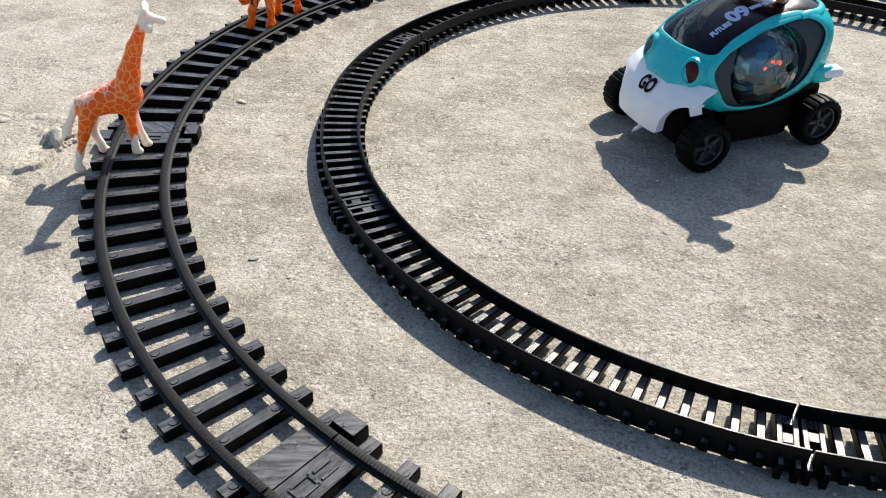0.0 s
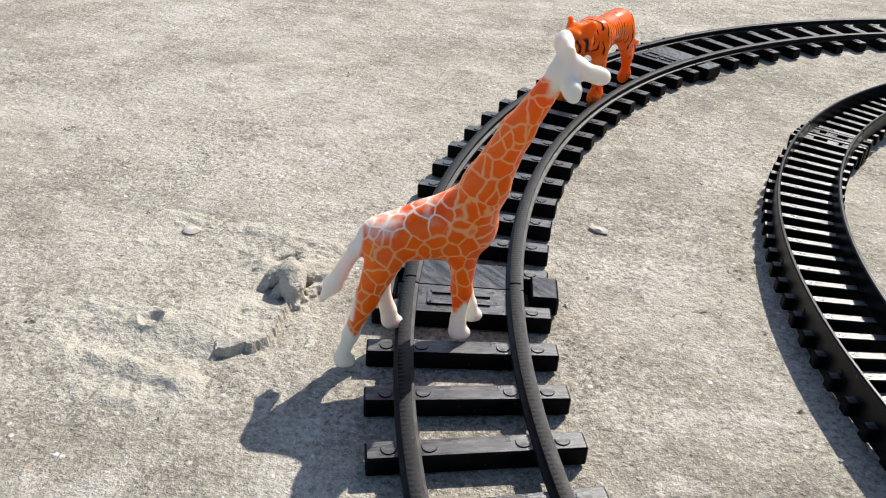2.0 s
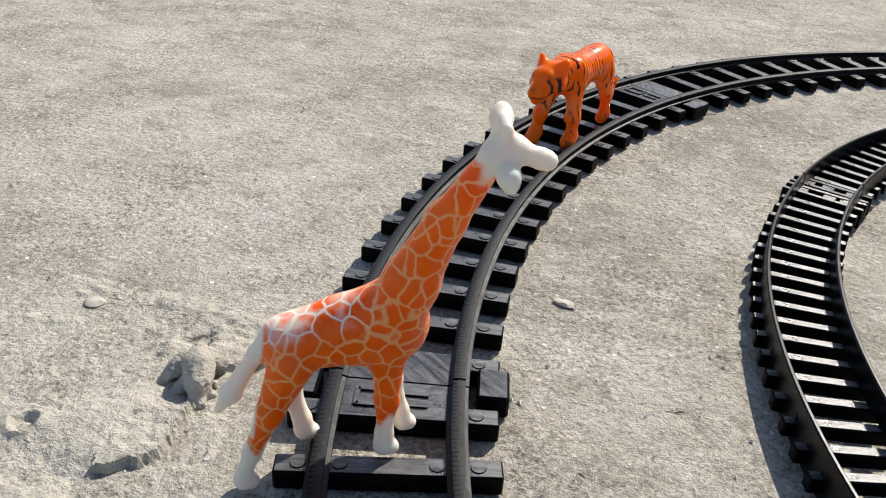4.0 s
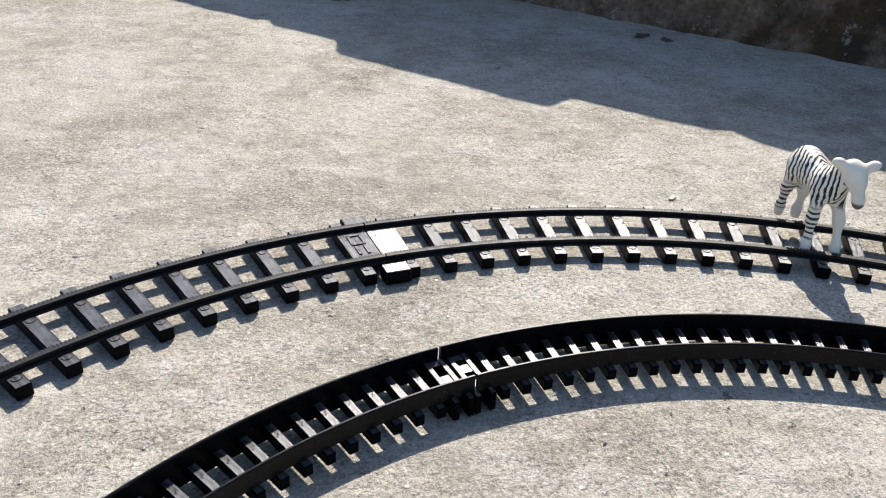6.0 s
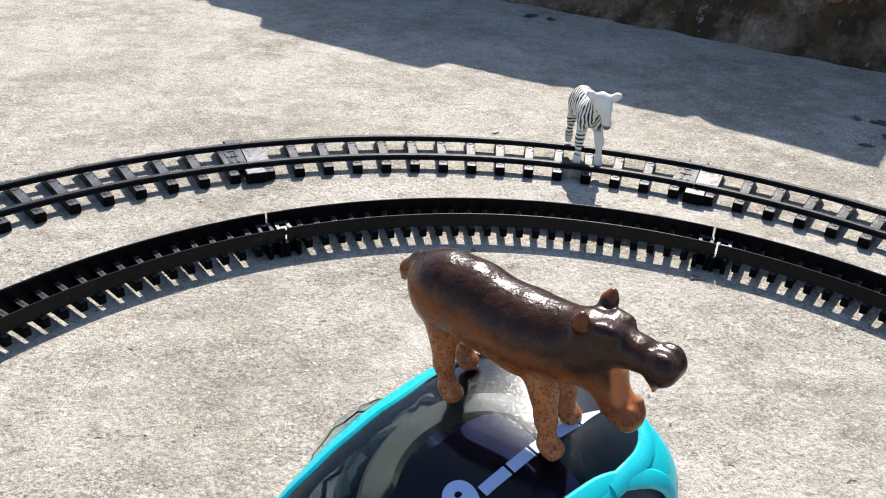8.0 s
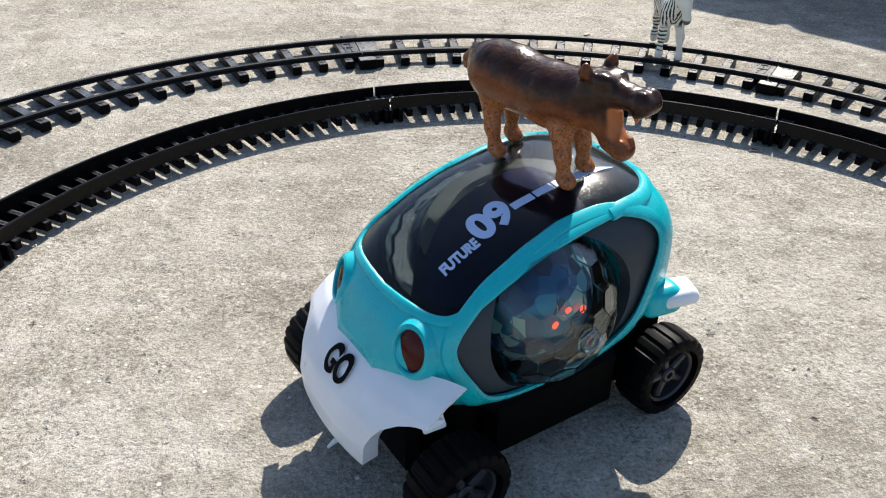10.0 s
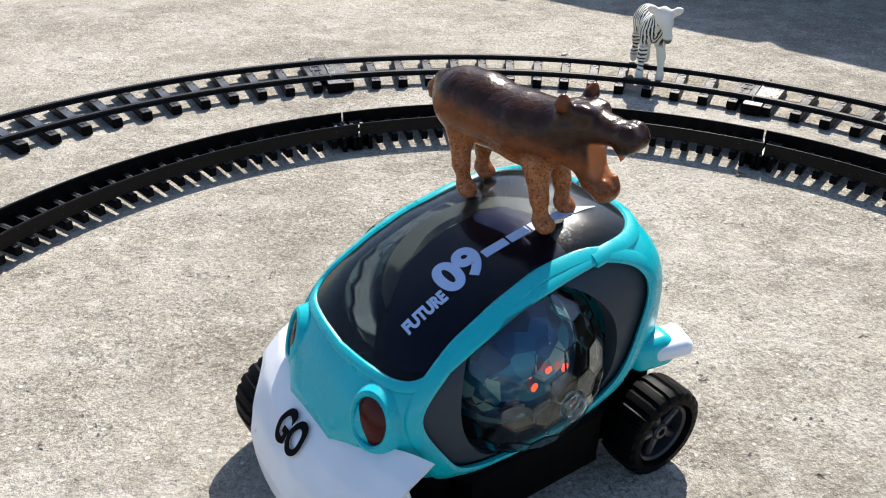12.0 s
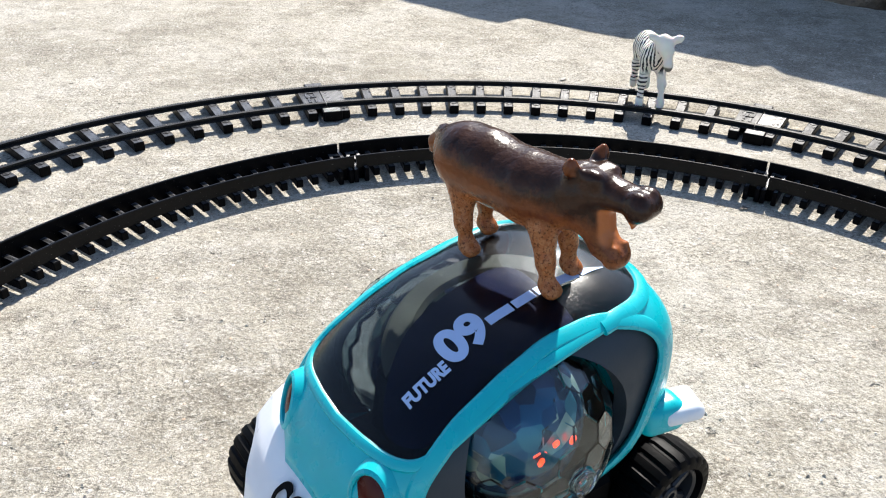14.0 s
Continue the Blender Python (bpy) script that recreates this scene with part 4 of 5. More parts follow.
def dome(parent, side):
    """Half a crystal ball of many flat facets, with a ring at its pole and a lamp inside."""
    centre = Vector((0.0045, 0.0232 * side, 0.0685))
    R = 0.0340
    src = bmesh.new()
    bmesh.ops.create_icosphere(src, subdivisions=3, radius=1.0)
    bm = bmesh.new()
    spots = {}
    for f in src.faces:
        c = f.calc_center_median().normalized()
        spots[f.index] = bm.verts.new(centre + Vector((c.x, c.z * side, c.y)) * R)
    src.verts.ensure_lookup_table()
    for v in src.verts:
        if v.co.z < 0.22:
            continue
        fs = list(v.link_faces)
        t = v.co.normalized()
        u = t.orthogonal().normalized()
        w = t.cross(u)
        fs.sort(key=lambda f: math.atan2((f.calc_center_median() - v.co).dot(w), (f.calc_center_median() - v.co).dot(u)))
        bm.faces.new([spots[f.index] for f in fs])
    src.free()
    bmesh.ops.delete(bm, geom=[v for v in bm.verts if not v.link_faces], context="VERTS")
    bmesh.ops.recalc_face_normals(bm, faces=bm.faces)
    bmesh.ops.solidify(bm, geom=bm.faces[:], thickness=0.0016)
    ob = part("crystal_dome", bm, CRYSTAL, parent, "clear faceted plastic half ball", smooth=False)
    bm = bmesh.new()
    bmesh.ops.create_icosphere(bm, subdivisions=4, radius=0.0262, matrix=Matrix.Translation(centre - Vector((0, 0.004 * side, 0))))
    part("lamp_core", bm, CORE, ob, "dark blue patterned core")
    for k, (dx, dz) in enumerate(((0.0010, 0.0080), (0.0065, 0.0035), (-0.0060, 0.0060))):
        bm = bmesh.new()
        box(bm, 0.0030, 0.0014, 0.0020, Matrix.Translation(centre + Vector((dx, side * 0.0225, dz))) @ pose(0, 0, 0, 10, 30 * k, 15), 0.0006)
        part("light_window", bm, GLOW, ob, "small red light")
    bm = bmesh.new()
    lathe(bm, [(0.0028, 0.0), (0.0028, 0.0022), (0.0045, 0.0022), (0.0052, 0.0), (0.0040, -0.002)], 24)
    away = Vector((-0.02, 0.98 * side, 0.02)).normalized()
    m = Matrix.Translation(centre + away * (R - 0.0006)) @ Vector((0, 1, 0)).rotation_difference(away).to_matrix().to_4x4()
    part("ring", bm, CRYSTAL, ob, "pale turquoise ring", m)


def hood_x(z):
    return float(np.interp(z, [0.018, 0.022, 0.032, 0.042, 0.0505, 0.0565, 0.0600, 0.0650, 0.0680], [0.0822, 0.0842, 0.0848, 0.0818, 0.0760, 0.0696, 0.0637, 0.0560, 0.0530]))


def hood_point(u, y):
    """The white bonnet: u from its upper edge (0) to its lower lip (1); its ends reach out over the front wheels."""
    a = abs(y)
    top = 0.0590 + 0.0025 * step(a, 0.018, 0.042)
    low = float(np.interp(a, [0.0, 0.0220, 0.0256, 0.0270, 0.0278, 0.0295, 0.0325, 0.0370, 0.0420, 0.0470], [0.0210, 0.0210, 0.0220, 0.0290, 0.0340, 0.0385, 0.0430, 0.0465, 0.0485, 0.0490]))
    z = top + (low - top) * u
    return Vector((hood_x(z) - 4.0 * y * y - 0.002 * step(a, 0.03, 0.05), y, z))


def toy_car():
    car = thing("toy_car", "turquoise and white plastic bubble car with dark glass roof", "toy car", "", pose(0.2456, 0.6343, 0, 0, 0, 202.2))
    screen = mirrored([(p.x, p.y) for p in loop_points([(x, y, 0) for x, y in SCREEN], 5, False)])
    window = [(p.x, p.y) for p in loop_points([(x, z, 0) for x, z in WINDOW], 7)]
    # body shell with openings under the glass and the side panels
    bm = bmesh.new()
    nx, na = 96, 128
    rows = []
    for i in range(nx + 1):
        x = -0.0658 + 0.1356 * i / nx
        rows.append([bm.verts.new(shell_point(x, 360.0 * j / na)) for j in range(na)])
    for i in range(nx):
        for j in range(na):
            q = (rows[i][j], rows[i][(j + 1) % na], rows[i + 1][(j + 1) % na], rows[i + 1][j])
            c = sum((v.co for v in q), Vector()) / 4
            if c.z > 0.07 and inside((c.x * 1.0, c.y), screen):
                continue
            if inside((c.x, c.z), window) and abs(c.y) > 0.025:
                continue
            bm.faces.new(q)
    bm.faces.new(rows[0])
    bm.faces.new(rows[-1][::-1])
    bmesh.ops.delete(bm, geom=[v for v in bm.verts if not v.link_faces], context="VERTS")
    part("body_shell", bm, TEAL, car)
    # glass roof
    bm = bmesh.new()
    fill_patch(bm, [(x * 0.995, y * 0.995) for x, y in screen], lambda x, y: shell_point(x, top_angle(x, y)) + Vector((0, 0, 0.0004)), 14)
    bmesh.ops.recalc_face_normals(bm, faces=bm.faces)
    bmesh.ops.solidify(bm, geom=bm.faces[:], thickness=0.0010)
    part("windscreen", bm, SHADE, car, "dark smoked glossy roof glass").visible_shadow = False
    bm = bmesh.new()
    pts = [shell_point(x, top_angle(x, y)) for x, y in screen]
    nor = [shell_normal(x, top_angle(x, y)) for x, y in screen]
    nor = [v if v.z > 0 else -v for v in nor]
    tube(bm, pts, nor, 0.0021, 0.0011)
    part("windscreen_frame", bm, TEAL, car)
    bm = bmesh.new()
    film = [(p.x, p.y) for p in loop_points([(0.0490, 0.016, 0), (0.0450, 0.0300, 0), (0.030, 0.0330, 0), (0.005, 0.0330, 0), (-0.012, 0.0325, 0), (-0.014, 0.014, 0), (-0.012, -0.004, 0), (0.008, -0.007, 0), (0.030, -0.003, 0)], 6)]
    fill_patch(bm, film, lambda x, y: shell_point(x, top_angle(x, y)) - Vector((0, 0, 0.0018)), 10)
    part("roof_film", bm, NAVY, car, "glossy navy printed band")
    # cabin seen through the glass
    bm = bmesh.new()
    box(bm, 0.080, 0.034, 0.030, pose(-0.004, 0, 0.062, 0, -8, 0), 0.004)
    part("inner_housing", bm, BLACK, car, "black gearbox under the glass")
    bm = bmesh.new()
    arc = []
    for k in range(41):
        a = radians(175 + 170 * k / 40)
        arc.append([bm.verts.new(shell_point(x, top_angle(x, y)) - Vector((0, 0, sink))) for x, y, sink in ((0.004 + r * math.cos(a), 0.010 + r * math.sin(a), d) for r, d in ((0.0250, 0.0075), (0.0265, 0.0055), (0.0345, 0.0050), (0.0360, 0.0065)))])
    for a, b in zip(arc, arc[1:]):
        for k in range(3):
            bm.faces.new((a[k], a[k + 1], b[k + 1], b[k]))
    bmesh.ops.solidify(bm, geom=bm.faces[:], thickness=0.0008)
    part("inner_ring", bm, PALE_RING, car, "pale grey-green ring under the glass")
    for side in (1, -1):
        def on_side(x, z):
            p = shell_point(x, angle_at(x, z))
            return Vector((p.x, p.y * side, p.z))

        def side_normal(x, z):
            v = shell_normal(x, angle_at(x, z))
            v = v if v.y > 0 else -v
            return Vector((v.x, v.y * side, v.z))

        bm = bmesh.new()
        # the panel runs from the window's edge to the round hole of the dome
        strips = []
        for x, z in window:
            q = Vector((x - 0.0045, z - 0.0700))
            e = q.normalized() * min(0.0318, q.length - 0.0012)
            strips.append([bm.verts.new(on_side(0.0045 + u.x, 0.0700 + u.y) - Vector((0, 0.0022 * side, 0))) for u in (q.lerp(e, k / 8) for k in range(9))])
            lip = strips[-1][-1].co
            strips[-1].append(bm.verts.new(lip - Vector((0, 0.006 * side, 0))))
        for a, b in zip(strips, strips[1:] + strips[:1]):
            for k in range(9):
                bm.faces.new((a[k], a[k + 1], b[k + 1], b[k]))
        part("side_panel", bm, GREY, car, "matt grey side window panel")
        bm = bmesh.new()
        tube(bm, [on_side(x, z) for x, z in window], [side_normal(x, z) for x, z in window], 0.0030, 0.0014)
        part("window_frame", bm, TEAL, car)
        bm = bmesh.new()
        under = [(x, z) for x, z in window if z < 0.058]
        tube(bm, [on_side(x, z - 0.0030) for x, z in under], [side_normal(x, z - 0.0030) for x, z in under], 0.0042, 0.0012, 10, False)
        part("sill", bm, TEAL, car)
        dome(car, side)
        # headlamp in a round socket
        bm = bmesh.new()
        p, nn = shell_point(0.0610, angle_at(0.0610, 0.0685)), shell_normal(0.0610, angle_at(0.0610, 0.0685))
        nn = nn if nn.y > 0 else -nn
        p, nn = Vector((p.x, p.y * side, p.z)), Vector((nn.x, nn.y * side, nn.z))
        aim = Vector((0, 1, 0)).rotation_difference((nn + Vector((0.35, 0, 0))).normalized()).to_matrix().to_4x4()
        lathe(bm, [(0.0, 0.0006), (0.0035, 0.0003), (0.0062, -0.0008), (0.0064, -0.005)], 28)
        for v in bm.verts:
            v.co.z *= 1.25
        lamp = part("headlight", bm, RED, car, "dark red round lens", Matrix.Translation(p + 0.0002 * nn) @ aim)
        bm = bmesh.new()
        lathe(bm, [(0.0064, -0.006), (0.0064, 0.0004), (0.0070, 0.0010), (0.0080, 0.0004), (0.0104, -0.0050)], 28)
        for v in bm.verts:
            v.co.z *= 1.25
        part("headlight_socket", bm, TEAL, lamp)
        # raised trim round the rear of the roof glass
        back = [(x, y * side) for x, y in screen if x < -0.016 and y > 0.006]
        bm = bmesh.new()
        tube(bm, [shell_point(x, top_angle(x, y)) for x, y in back], [v if v.z > 0 else -v for v in (shell_normal(x, top_angle(x, y)) for x, y in back)], 0.0031, 0.0016, 10, False)
        part("roof_trim", bm, TEAL, car)
        # white strut under the bonnet's arm
        bm = bmesh.new()
        rounded_box(bm, 0.0090, 0.0034, 0.0130, pose(0.0590, 0.0370 * side, 0.0450, 12 * side, 14, -18 * side), 0.0010)
        part("arm_strut", bm, WHITE, car)
        # rear mudguard
        bm = bmesh.new()
        rounded_box(bm, 0.016, 0.016, 0.0070, pose(-0.0560, 0.0430 * side, 0.0600, 6 * side, 10, -24 * side), 0.0031)
        part("rear_mudguard", bm, WHITE, car)
        bm = bmesh.new()
        rounded_box(bm, 0.018, 0.014, 0.013, pose(-0.0490, 0.0405 * side, 0.0585, 6 * side, 6, -16 * side), 0.0048)
        part("guard_bracket", bm, TEAL, car)
    # white bonnet with arms over the front wheels
    bm = bmesh.new()
    half = [0.0022 * k for k in range(11)] + [0.0235, 0.0248, 0.0256, 0.0260, 0.0264, 0.0270, 0.0274, 0.0278, 0.0286, 0.0295, 0.0309, 0.0325, 0.0346, 0.0370, 0.0390, 0.0410, 0.0430, 0.0450, 0.0470]
    ys, nu = [-v for v in half[:0:-1]] + half, 26
    outer = []
    for i in range(nu + 1):
        outer.append([bm.verts.new(hood_point(i / nu, y)) for y in ys])
    # the lip turns back under the arches
    outer.append([bm.verts.new(hood_point(1.0, y) + Vector((-0.0070, math.copysign(0.0012 * step(abs(y), 0.024, 0.027) * (1 - step(abs(y), 0.029, 0.036)), -y), 0.0006))) for y in ys])
    for a, b in zip(outer, outer[1:]):
        for j in range(len(ys) - 1):
            bm.faces.new((a[j], a[j + 1], b[j + 1], b[j]))
    bmesh.ops.recalc_face_normals(bm, faces=bm.faces)
    bmesh.ops.solidify(bm, geom=bm.faces[:], thickness=0.0016)
    part("bonnet", bm, WHITE, car, "white plastic bonnet and bumper")
    bm = bmesh.new()
    bmesh.ops.create_cone(bm, cap_ends=True, segments=12, radius1=0.0022, radius2=0.0006, depth=0.0110, matrix=pose(0.0800, 0.0020, 0.0150, 0, 115, 0))
    part("tow_hook", bm, WHITE, car)
    bm = wrapped_text("GO", 0.0160, 0.0118, lambda s, t, d: hood_point(0.37 - t / 0.046, -0.0082 + s) + Vector((0.0007 + d, 0, 0.0007 + d)), 0.032)
    part("lettering", bm, INK, car, "black bold letters GO")

    def roof(s, t, d, x0, y0):
        x = x0 - s
        y = y0 - t
        return shell_point(x, top_angle(x, y)) + Vector((0.0001, 0, 0.0006 + d * 0.3))

    bm = wrapped_text("FUTURE", 0.0150, 0.0050, lambda s, t, d: roof(s, t, d, 0.0425, 0.0210), 0.05)
    part("lettering", bm, PRINT, car, "pale blue printed word FUTURE")
    bm = wrapped_text("09", 0.0164, 0.0144, lambda s, t, d: roof(s, t, d, 0.0270, 0.0210), 0.050)
    part("lettering", bm, PRINT, car, "pale blue printed figures 09")
    for x0, x1 in ((0.0099, 0.0006), (-0.0004, -0.0083), (-0.0093, -0.0172), (-0.0182, -0.0265), (-0.0273, -0.0380)):
        bm = bmesh.new()
        cols = []
        for i in range(9):
            x = x0 + (x1 - x0) * i / 8
            w = 0.0018 * (1 - 0.92 * max(0.0, (-x - 0.0273) / 0.0107))
            ym = 0.0152 + 0.0012 * max(0.0, (-x - 0.0182) / 0.0200)
            cols.append([bm.verts.new(shell_point(x, top_angle(x, y)) + Vector((0, 0, z))) for y, z in ((ym + w, 0.0005), (ym - w, 0.0005), (ym - w, 0.0007), (ym + w, 0.0007))])
        for a, b in zip(cols, cols[1:]):
            for j in range(4):
                bm.faces.new((a[j], a[(j + 1) % 4], b[(j + 1) % 4], b[j]))
        bm.faces.new(cols[0])
        bm.faces.new(cols[-1][::-1])
        part("stripe", bm, PRINT, car, "pale blue printed stripe")
    bm = bmesh.new()
    box(bm, 0.130, 0.066, 0.037, pose(0.000, 0, 0.0275), 0.004)
    box(bm, 0.068, 0.080, 0.031, pose(0.000, 0, 0.0235), 0.004)
    for x in (0.056, -0.0565):
        bmesh.ops.create_cone(bm, cap_ends=True, segments=16, radius1=0.004, radius2=0.004, depth=0.086, matrix=pose(x, 0, 0.0194, 90, 0, 0))
    part("chassis", bm, BLACK, car, "black plastic underbody")
    for x, y in ((0.0555, 0.0505), (0.0570, -0.0520), (-0.0560, 0.0425), (-0.0560, -0.0425)):
        wheel(car, x, y)


toy_car()


# ---- small things ----
def rough_stone(name, label, category, x, y, rx, ry, h, seed, turn, mat, sink=0.25, bumps=0.35, fine=2.2, detail=3, group=""):
    """A lump with a broken surface, partly sunk into the floor."""
    bm = bmesh.new()
    bmesh.ops.create_icosphere(bm, subdivisions=detail, radius=1.0)
    for v in bm.verts:
        k = 1 + bumps * noise.fractal(v.co * fine + Vector((seed, seed * 0.7, 0)), 0.8, 2.0, 4)
        v.co = Vector((v.co.x * rx * k, v.co.y * ry * k, (v.co.z + 1 - 2 * sink) * h * k * 0.5))
    ob = new(name, finish(bm, name, mat))
    ob.matrix_basis = pose(x, y, -0.0005, 0, 0, turn)
    return tagged(ob, label, category, group)


def near_line(x, y, a, b):
    """The distance to a stretch from a to b, and how far along it (0 to 1)."""
    dx, dy = b[0] - a[0], b[1] - a[1]
    t = min(1.0, max(0.0, ((x - a[0]) * dx + (y - a[1]) * dy) / (dx * dx + dy * dy)))
    return math.hypot(x - a[0] - t * dx, y - a[1] - t * dy), t


def cement_crust():
    """A spilt sheet of cement: its south and east edges are broken off sharply, the rest runs out thin in smears and ridges."""
    edge = [(-0.2705, 0.5680), (-0.2718, 0.5510), (-0.2730, 0.5415), (-0.2790, 0.5372), (-0.2880, 0.5335), (-0.306, 0.535), (-0.334, 0.541), (-0.325, 0.554), (-0.3070, 0.565), (-0.2880, 0.576)]
    ridges = [((-0.345, 0.5285), (-0.292, 0.5175), 0.0034, 0.0036), ((-0.343, 0.6290), (-0.268, 0.6180), 0.0022, 0.0040), ((-0.323, 0.5075), (-0.305, 0.5060), 0.0014, 0.0030), ((-0.288, 0.6150), (-0.292, 0.5950), 0.0024, 0.0030), ((-0.365, 0.5600), (-0.330, 0.5500), 0.0012, 0.0060), ((-0.358, 0.6000), (-0.335, 0.6020), 0.0014, 0.0030)]

    def reach(x, y):
        """The distance inside the outline, and whether its nearest stretch is a broken one."""
        best, sharp = 1.0, False
        for k, (p, q) in enumerate(zip(edge, edge[1:] + edge[:1])):
            d = near_line(x, y, p, q)[0]
            if d < best:
                best, sharp = d, k < 4
        return (best if inside((x, y), edge) else -best), sharp

    bm = bmesh.new()
    nx, ny = 170, 200
    grid = {}
    for i in range(nx + 1):
        for j in range(ny + 1):
            x, y = -0.376 + 0.128 * i / nx, 0.494 + 0.150 * j / ny
            rough = noise.fractal(Vector((x * 90, y * 90, 2.0)), 0.9, 2.0, 5)
            d, sharp = reach(x + 0.0012 * rough, y)
            d += 0.0012 * noise.fractal(Vector((x * 260, y * 260, 4.0)), 0.8, 2.0, 4)
            high = (0.0030 + 0.0010 * math.exp(-max(0.0, d) / 0.005)) * step(d, 0.0, 0.0006) if sharp else 0.0038 * step(d, -0.006, 0.012)
            high *= 0.5 + 0.5 * step(x, -0.328, -0.288)
            for a, b, h, w in ridges:
                q, t = near_line(x, y, a, b)
                high += 0.85 * h * math.exp(-(q / (1.4 * w)) ** 2) * (0.45 + 0.55 * t) * max(0.0, 1 + 0.7 * noise.noise(Vector((x * 130, y * 130, h * 900))))
            pit = math.hypot(x + 0.318, y - 0.548)
            high += 0.0016 * math.exp(-((pit - 0.0052) / 0.0016) ** 2) - 0.0036 * math.exp(-(pit / 0.0032) ** 2)
            rim = min(step(x, -0.376, -0.352), 1 - step(x, -0.258, -0.249), step(y, 0.494, 0.508), 1 - step(y, 0.630, 0.643))
            fine = 0.0007 * noise.fractal(Vector((x * 300, y * 300, 7.0)), 0.7, 2.0, 4) + 0.0008 * rough
            grid[i, j] = bm.verts.new((x, y, (high + fine + 0.0006) * rim - 0.0012))
    for i in range(nx):
        for j in range(ny):
            q = (grid[i, j], grid[i + 1, j], grid[i + 1, j + 1], grid[i, j + 1])
            if max(v.co.z for v in q) > -0.0011:
                bm.faces.new(q)
    bmesh.ops.delete(bm, geom=[v for v in bm.verts if not v.link_faces], context="VERTS")
    tagged(new("cement_crust", finish(bm, "cement_crust", CRUST)), "thin broken crust of spilt cement on the floor", "cement")


def cement_lump():
    """A brown nodule, ridges and crumbs at the broken front of a dried sheet; the hollows lie between them."""
    limbs = [
        ((5.0, -15, 1.0), (4.5, -11, 5.5), 2.6, 3.8), ((4.5, -11, 5.5), (3.2, -7, 8.2), 4.0, 4.9), ((3.2, -7, 8.2), (1.0, -3, 8.6), 4.6, 3.6),
        ((-9.5, -8, 1.0), (-5.5, -3, 4.6), 2.2, 3.0), ((-5.5, -3, 4.6), (-1.0, 3, 6.2), 2.8, 3.4), ((-7.5, -1, 1.5), (-8.0, 5, 1.5), 2.8, 2.6), ((-3.5, -13, 0.2), (-1.0, -9, 2.0), 2.2, 2.4),
        ((2, 2, 2.6), (15, 3, 1.6), 4.4, 3.2), ((3, 9, 1.2), (18, 9, 0.2), 4.6, 3.6), ((1, 17, -0.6), (15, 17, -1.6), 4.4, 4.0), ((-2, 24, -2.0), (8, 25, -2.4), 4.2, 3.8), ((-12, 17, -1.8), (-3, 24, -1.8), 3.2, 3.6),
        ((8.6, -6.0, 0.8), (9.4, -5.4, 1.0), 1.7, 1.5), ((12.0, -3.4, 1.0), (13.0, -3.0, 1.2), 1.8, 1.6), ((9.0, -11.5, 0.4), (9.6, -11.2, 0.5), 1.4, 1.2), ((14.8, -1.8, 0.8), (15.6, -1.4, 1.0), 1.6, 1.3), ((7.4, -17.2, 0.3), (8.0, -17.0, 0.4), 1.3, 1.1), ((11.4, -7.4, 0.2), (11.8, -7.2, 0.3), 1.1, 0.9), ((1.4, -18.4, 0.2), (2.2, -18.2, 0.2), 1.2, 1.0),
    ]
    me = skin("cement_lump", limbs, 0.55, 3.0, CRUST)
    for v in me.vertices:
        c = v.co * 1000
        k = 0.75 * noise.fractal(c * 0.23, 0.9, 2.0, 5) + 0.30 * noise.fractal(c * 1.1, 0.7, 2.0, 3)
        # the nodule is smoother than the rest
        k *= 0.45 if (c.x - 3.5) ** 2 + (c.y + 9) ** 2 < 36 else 1.0
        v.co += v.normal * 0.001 * k
    ob = new("cement_lump", me)
    ob.matrix_basis = pose(-0.2765, 0.5865, -0.0005)
    tagged(ob, "pale dried cement lump with dark hollows on the floor", "cement")


cement_crust()
cement_lump()
PEBBLES = [(-0.0951, 0.4375, 0.0034, 0.0022, 10), (-0.0701, 0.4192, 0.0016, 0.0012, 40), (-0.1014, 0.3881, 0.0032, 0.0024, 70), (-0.1511, 0.6620, 0.0050, 0.0024, -25), (-0.3323, 0.6166, 0.0042, 0.0032, 0), (-0.349, 0.603, 0.0026, 0.0022, 12), (0.4599, 1.1306, 0.0046, 0.0024, 30)]
for i, (x, y, a, b, t) in enumerate(PEBBLES):
    rough_stone("pebble", "small pale pebble lying on the cement floor", "pebble", x, y, a, b, b * 0.9, 5.0 + i, t, STONE, 0.2, 0.3, 1.6, 2, "loose pebbles")


def leaf(x, y, size, turn, seed):
    """A curled, torn dry leaf."""
    bm = bmesh.new()
    n = 9
    rows = []
    for i in range(n + 1):
        u = i / n
        w = size * 0.24 * math.sin(math.pi * min(1, u * 0.92 + 0.06)) * (1 + 2.2 * noise.noise(Vector((u * 14, seed, 0))))
        rows.append([bm.verts.new((size * (u - 0.5), w * (k + 1.1 * noise.noise(Vector((u * 7, 3.0, seed)))), 0.0002 + 0.03 * size * (abs(k) ** 1.5) * (0.4 + 0.6 * u) + 0.0004 * noise.noise(Vector((u * 9, k * 2, seed))))) for k in (-1, -0.5, 0, 0.5, 1)])
    for a, b in zip(rows, rows[1:]):
        for j in range(4):
            bm.faces.new((a[j], a[j + 1], b[j + 1], b[j]))
    bmesh.ops.solidify(bm, geom=bm.faces[:], thickness=0.0004)
    ob = new("dry_leaf", finish(bm, "dry_leaf", LITTER))
    ob.matrix_basis = pose(x, y, 0.0, 0, 0, turn)
    tagged(ob, "curled dark dry leaf on shaded cement floor", "leaf", "fallen dry leaves")


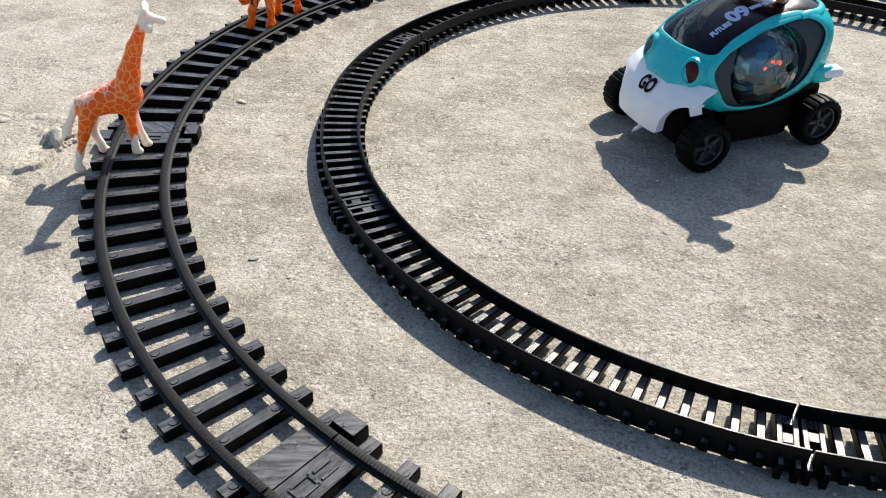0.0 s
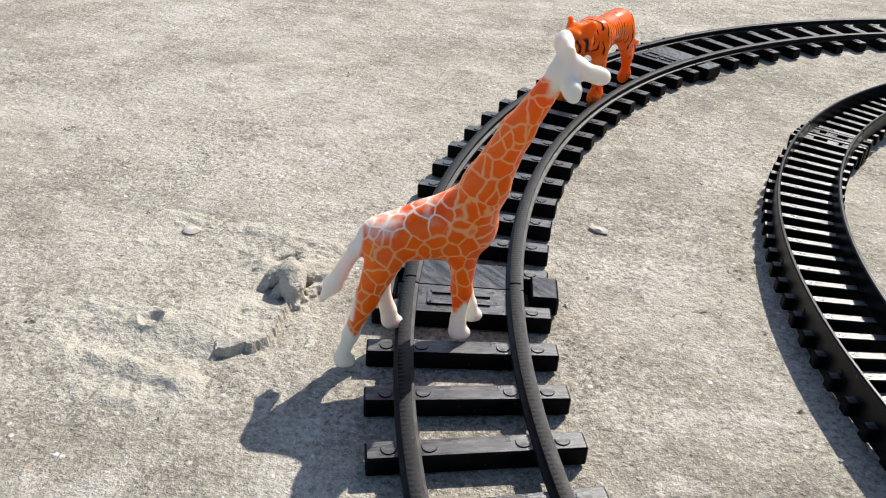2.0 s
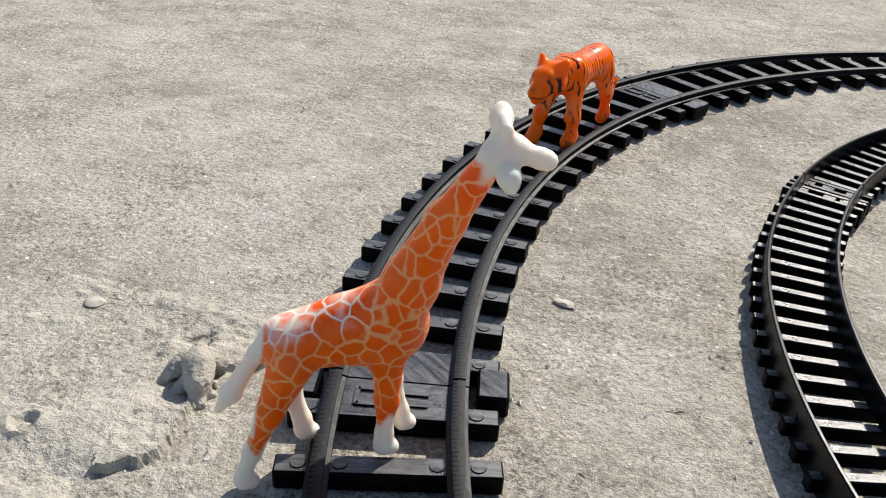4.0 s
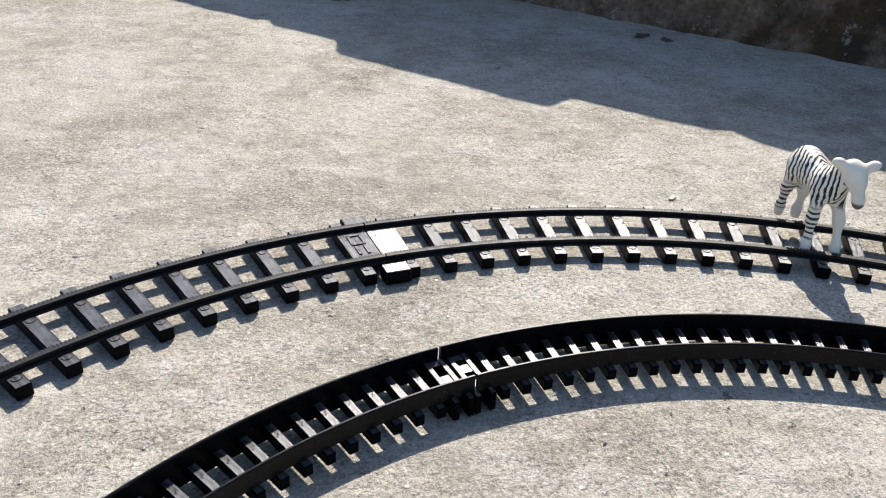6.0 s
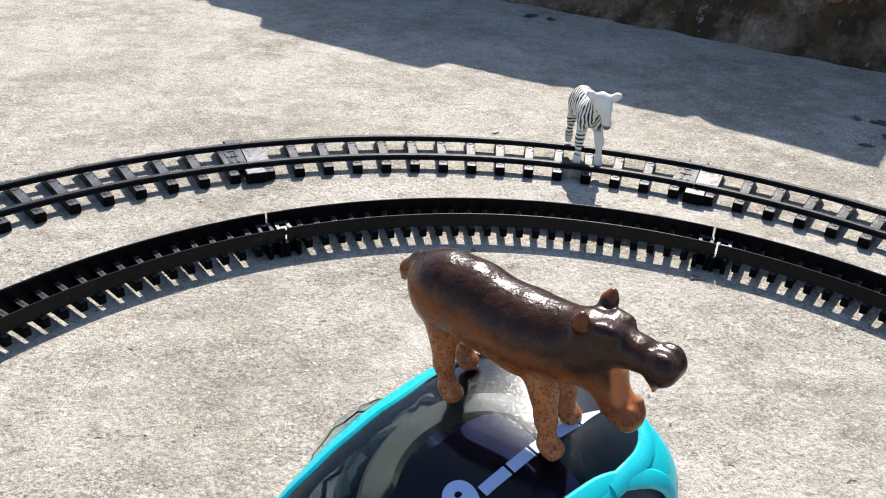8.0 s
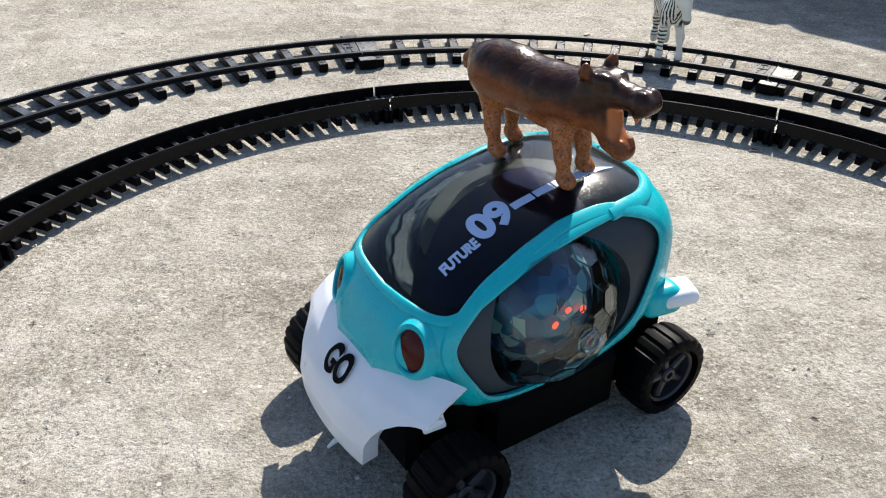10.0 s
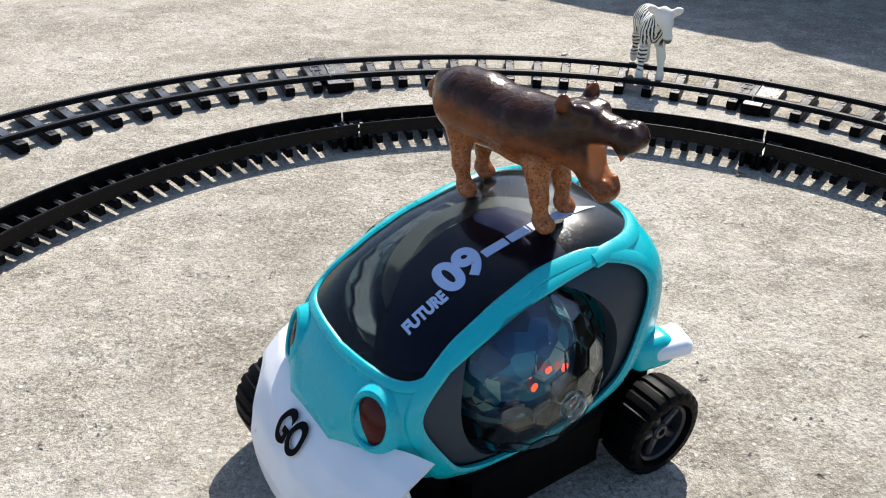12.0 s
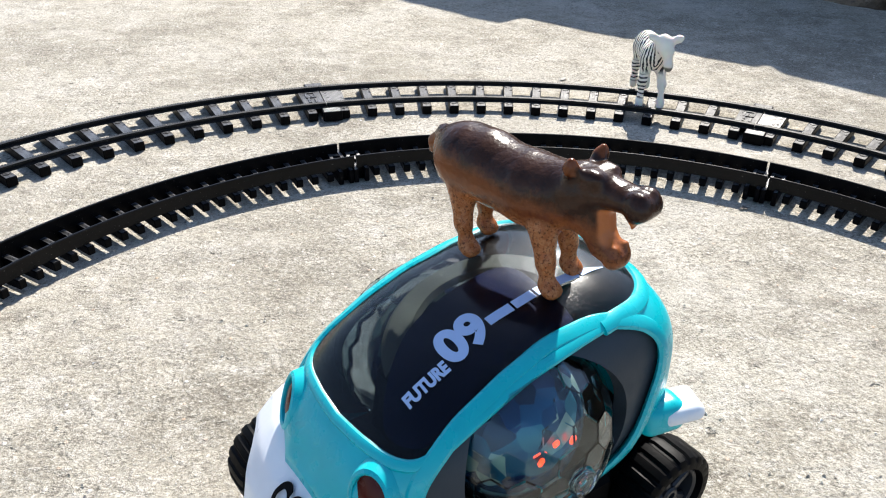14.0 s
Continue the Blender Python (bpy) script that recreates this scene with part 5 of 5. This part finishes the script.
for i, (x, y, k, t) in enumerate(((0.683, 1.556, 0.040, 20), (0.705, 1.535, 0.026, 70), (0.324, 1.826, 0.060, 10), (0.360, 1.800, 0.040, 35), (0.861, 1.078, 0.030, -20), (0.866, 1.049, 0.034, 15), (0.846, 1.096, 0.022, 60), (0.796, 1.028, 0.020, -40), (0.835, 1.040, 0.024, 85), (0.798, 0.969, 0.030, 10), (0.82, 0.985, 0.022, 50), (0.4908, 0.8534, 0.009, 5))):
    leaf(x, y, k * 0.8, t, 3.3 * i)


def wall_bricks():
    """Bricks laid bare where the render has fallen, and a pier at the end of the stretch."""
    for i, (sx, z, w, h, t) in enumerate(((0.340, 0.077, 0.026, 0.019, -24), (0.415, 0.136, 0.050, 0.012, 2), (0.400, 0.152, 0.014, 0.014, 30), (0.283, 0.094, 0.012, 0.011, 8))):
        bm = bmesh.new()
        bmesh.ops.create_icosphere(bm, subdivisions=3, radius=1.0)
        for v in bm.verts:
            k = 1 + 0.28 * noise.fractal(v.co * 1.9 + Vector((i * 3.0, 0, 1)), 0.8, 2.0, 5)
            q = [math.copysign(abs(c) ** 0.8, c) for c in v.co]
            v.co = Vector((q[0] * w / 2 * k, q[1] * 0.0055, q[2] * h / 2 * k))
        part("brick", bm, BRICK, wall, "bare orange brick face", pose(sx, 0.0005, z, 0, t, 0))
    bm = bmesh.new()
    box(bm, 0.24, 0.16, 0.42, pose(0.585, 0.045, 0.305, 0, 3, 0), 0.008)
    bmesh.ops.subdivide_edges(bm, edges=bm.edges[:], cuts=6, use_grid_fill=True)
    for v in bm.verts:
        v.co += Vector((1, 1, 1)) * 0.004 * noise.noise(v.co * 30)
    part("pier", bm, PALE, wall, "paler rendered pier")


wall_bricks()


def grit():
    """Loose grains of sand and crumbs of cement over the floor."""
    rng = np.random.RandomState(4)
    verts, faces = [], []
    shape = [(1, 0, 0), (-0.3, 0.9, 0), (-0.5, -0.8, 0), (0.1, 0.05, 0.55)]
    tris = [(0, 1, 3), (1, 2, 3), (2, 0, 3)]
    for _ in range(11000):
        x, y = rng.uniform(-0.55, 0.85), rng.uniform(0.15, 1.35)
        if noise.noise(Vector((x * 6, y * 6, 5.0))) < rng.uniform(-0.6, 0.5):
            continue
        r = 0.0003 + 0.0010 * rng.rand() ** 4
        a = rng.uniform(0, 6.28)
        k = len(verts)
        for px, py, pz in shape:
            verts.append((x + r * (px * math.cos(a) - py * math.sin(a)), y + r * (px * math.sin(a) + py * math.cos(a)), pz * r - 0.0001))
        faces += [(k + p, k + q, k + t) for p, q, t in tris]
    me = bpy.data.meshes.new("grit")
    me.from_pydata(verts, [], faces)
    me.materials.append(GRIT)
    tagged(new("grit", me), "loose pale and dark sand grains on cement", "grit", kind="stuff")


grit()
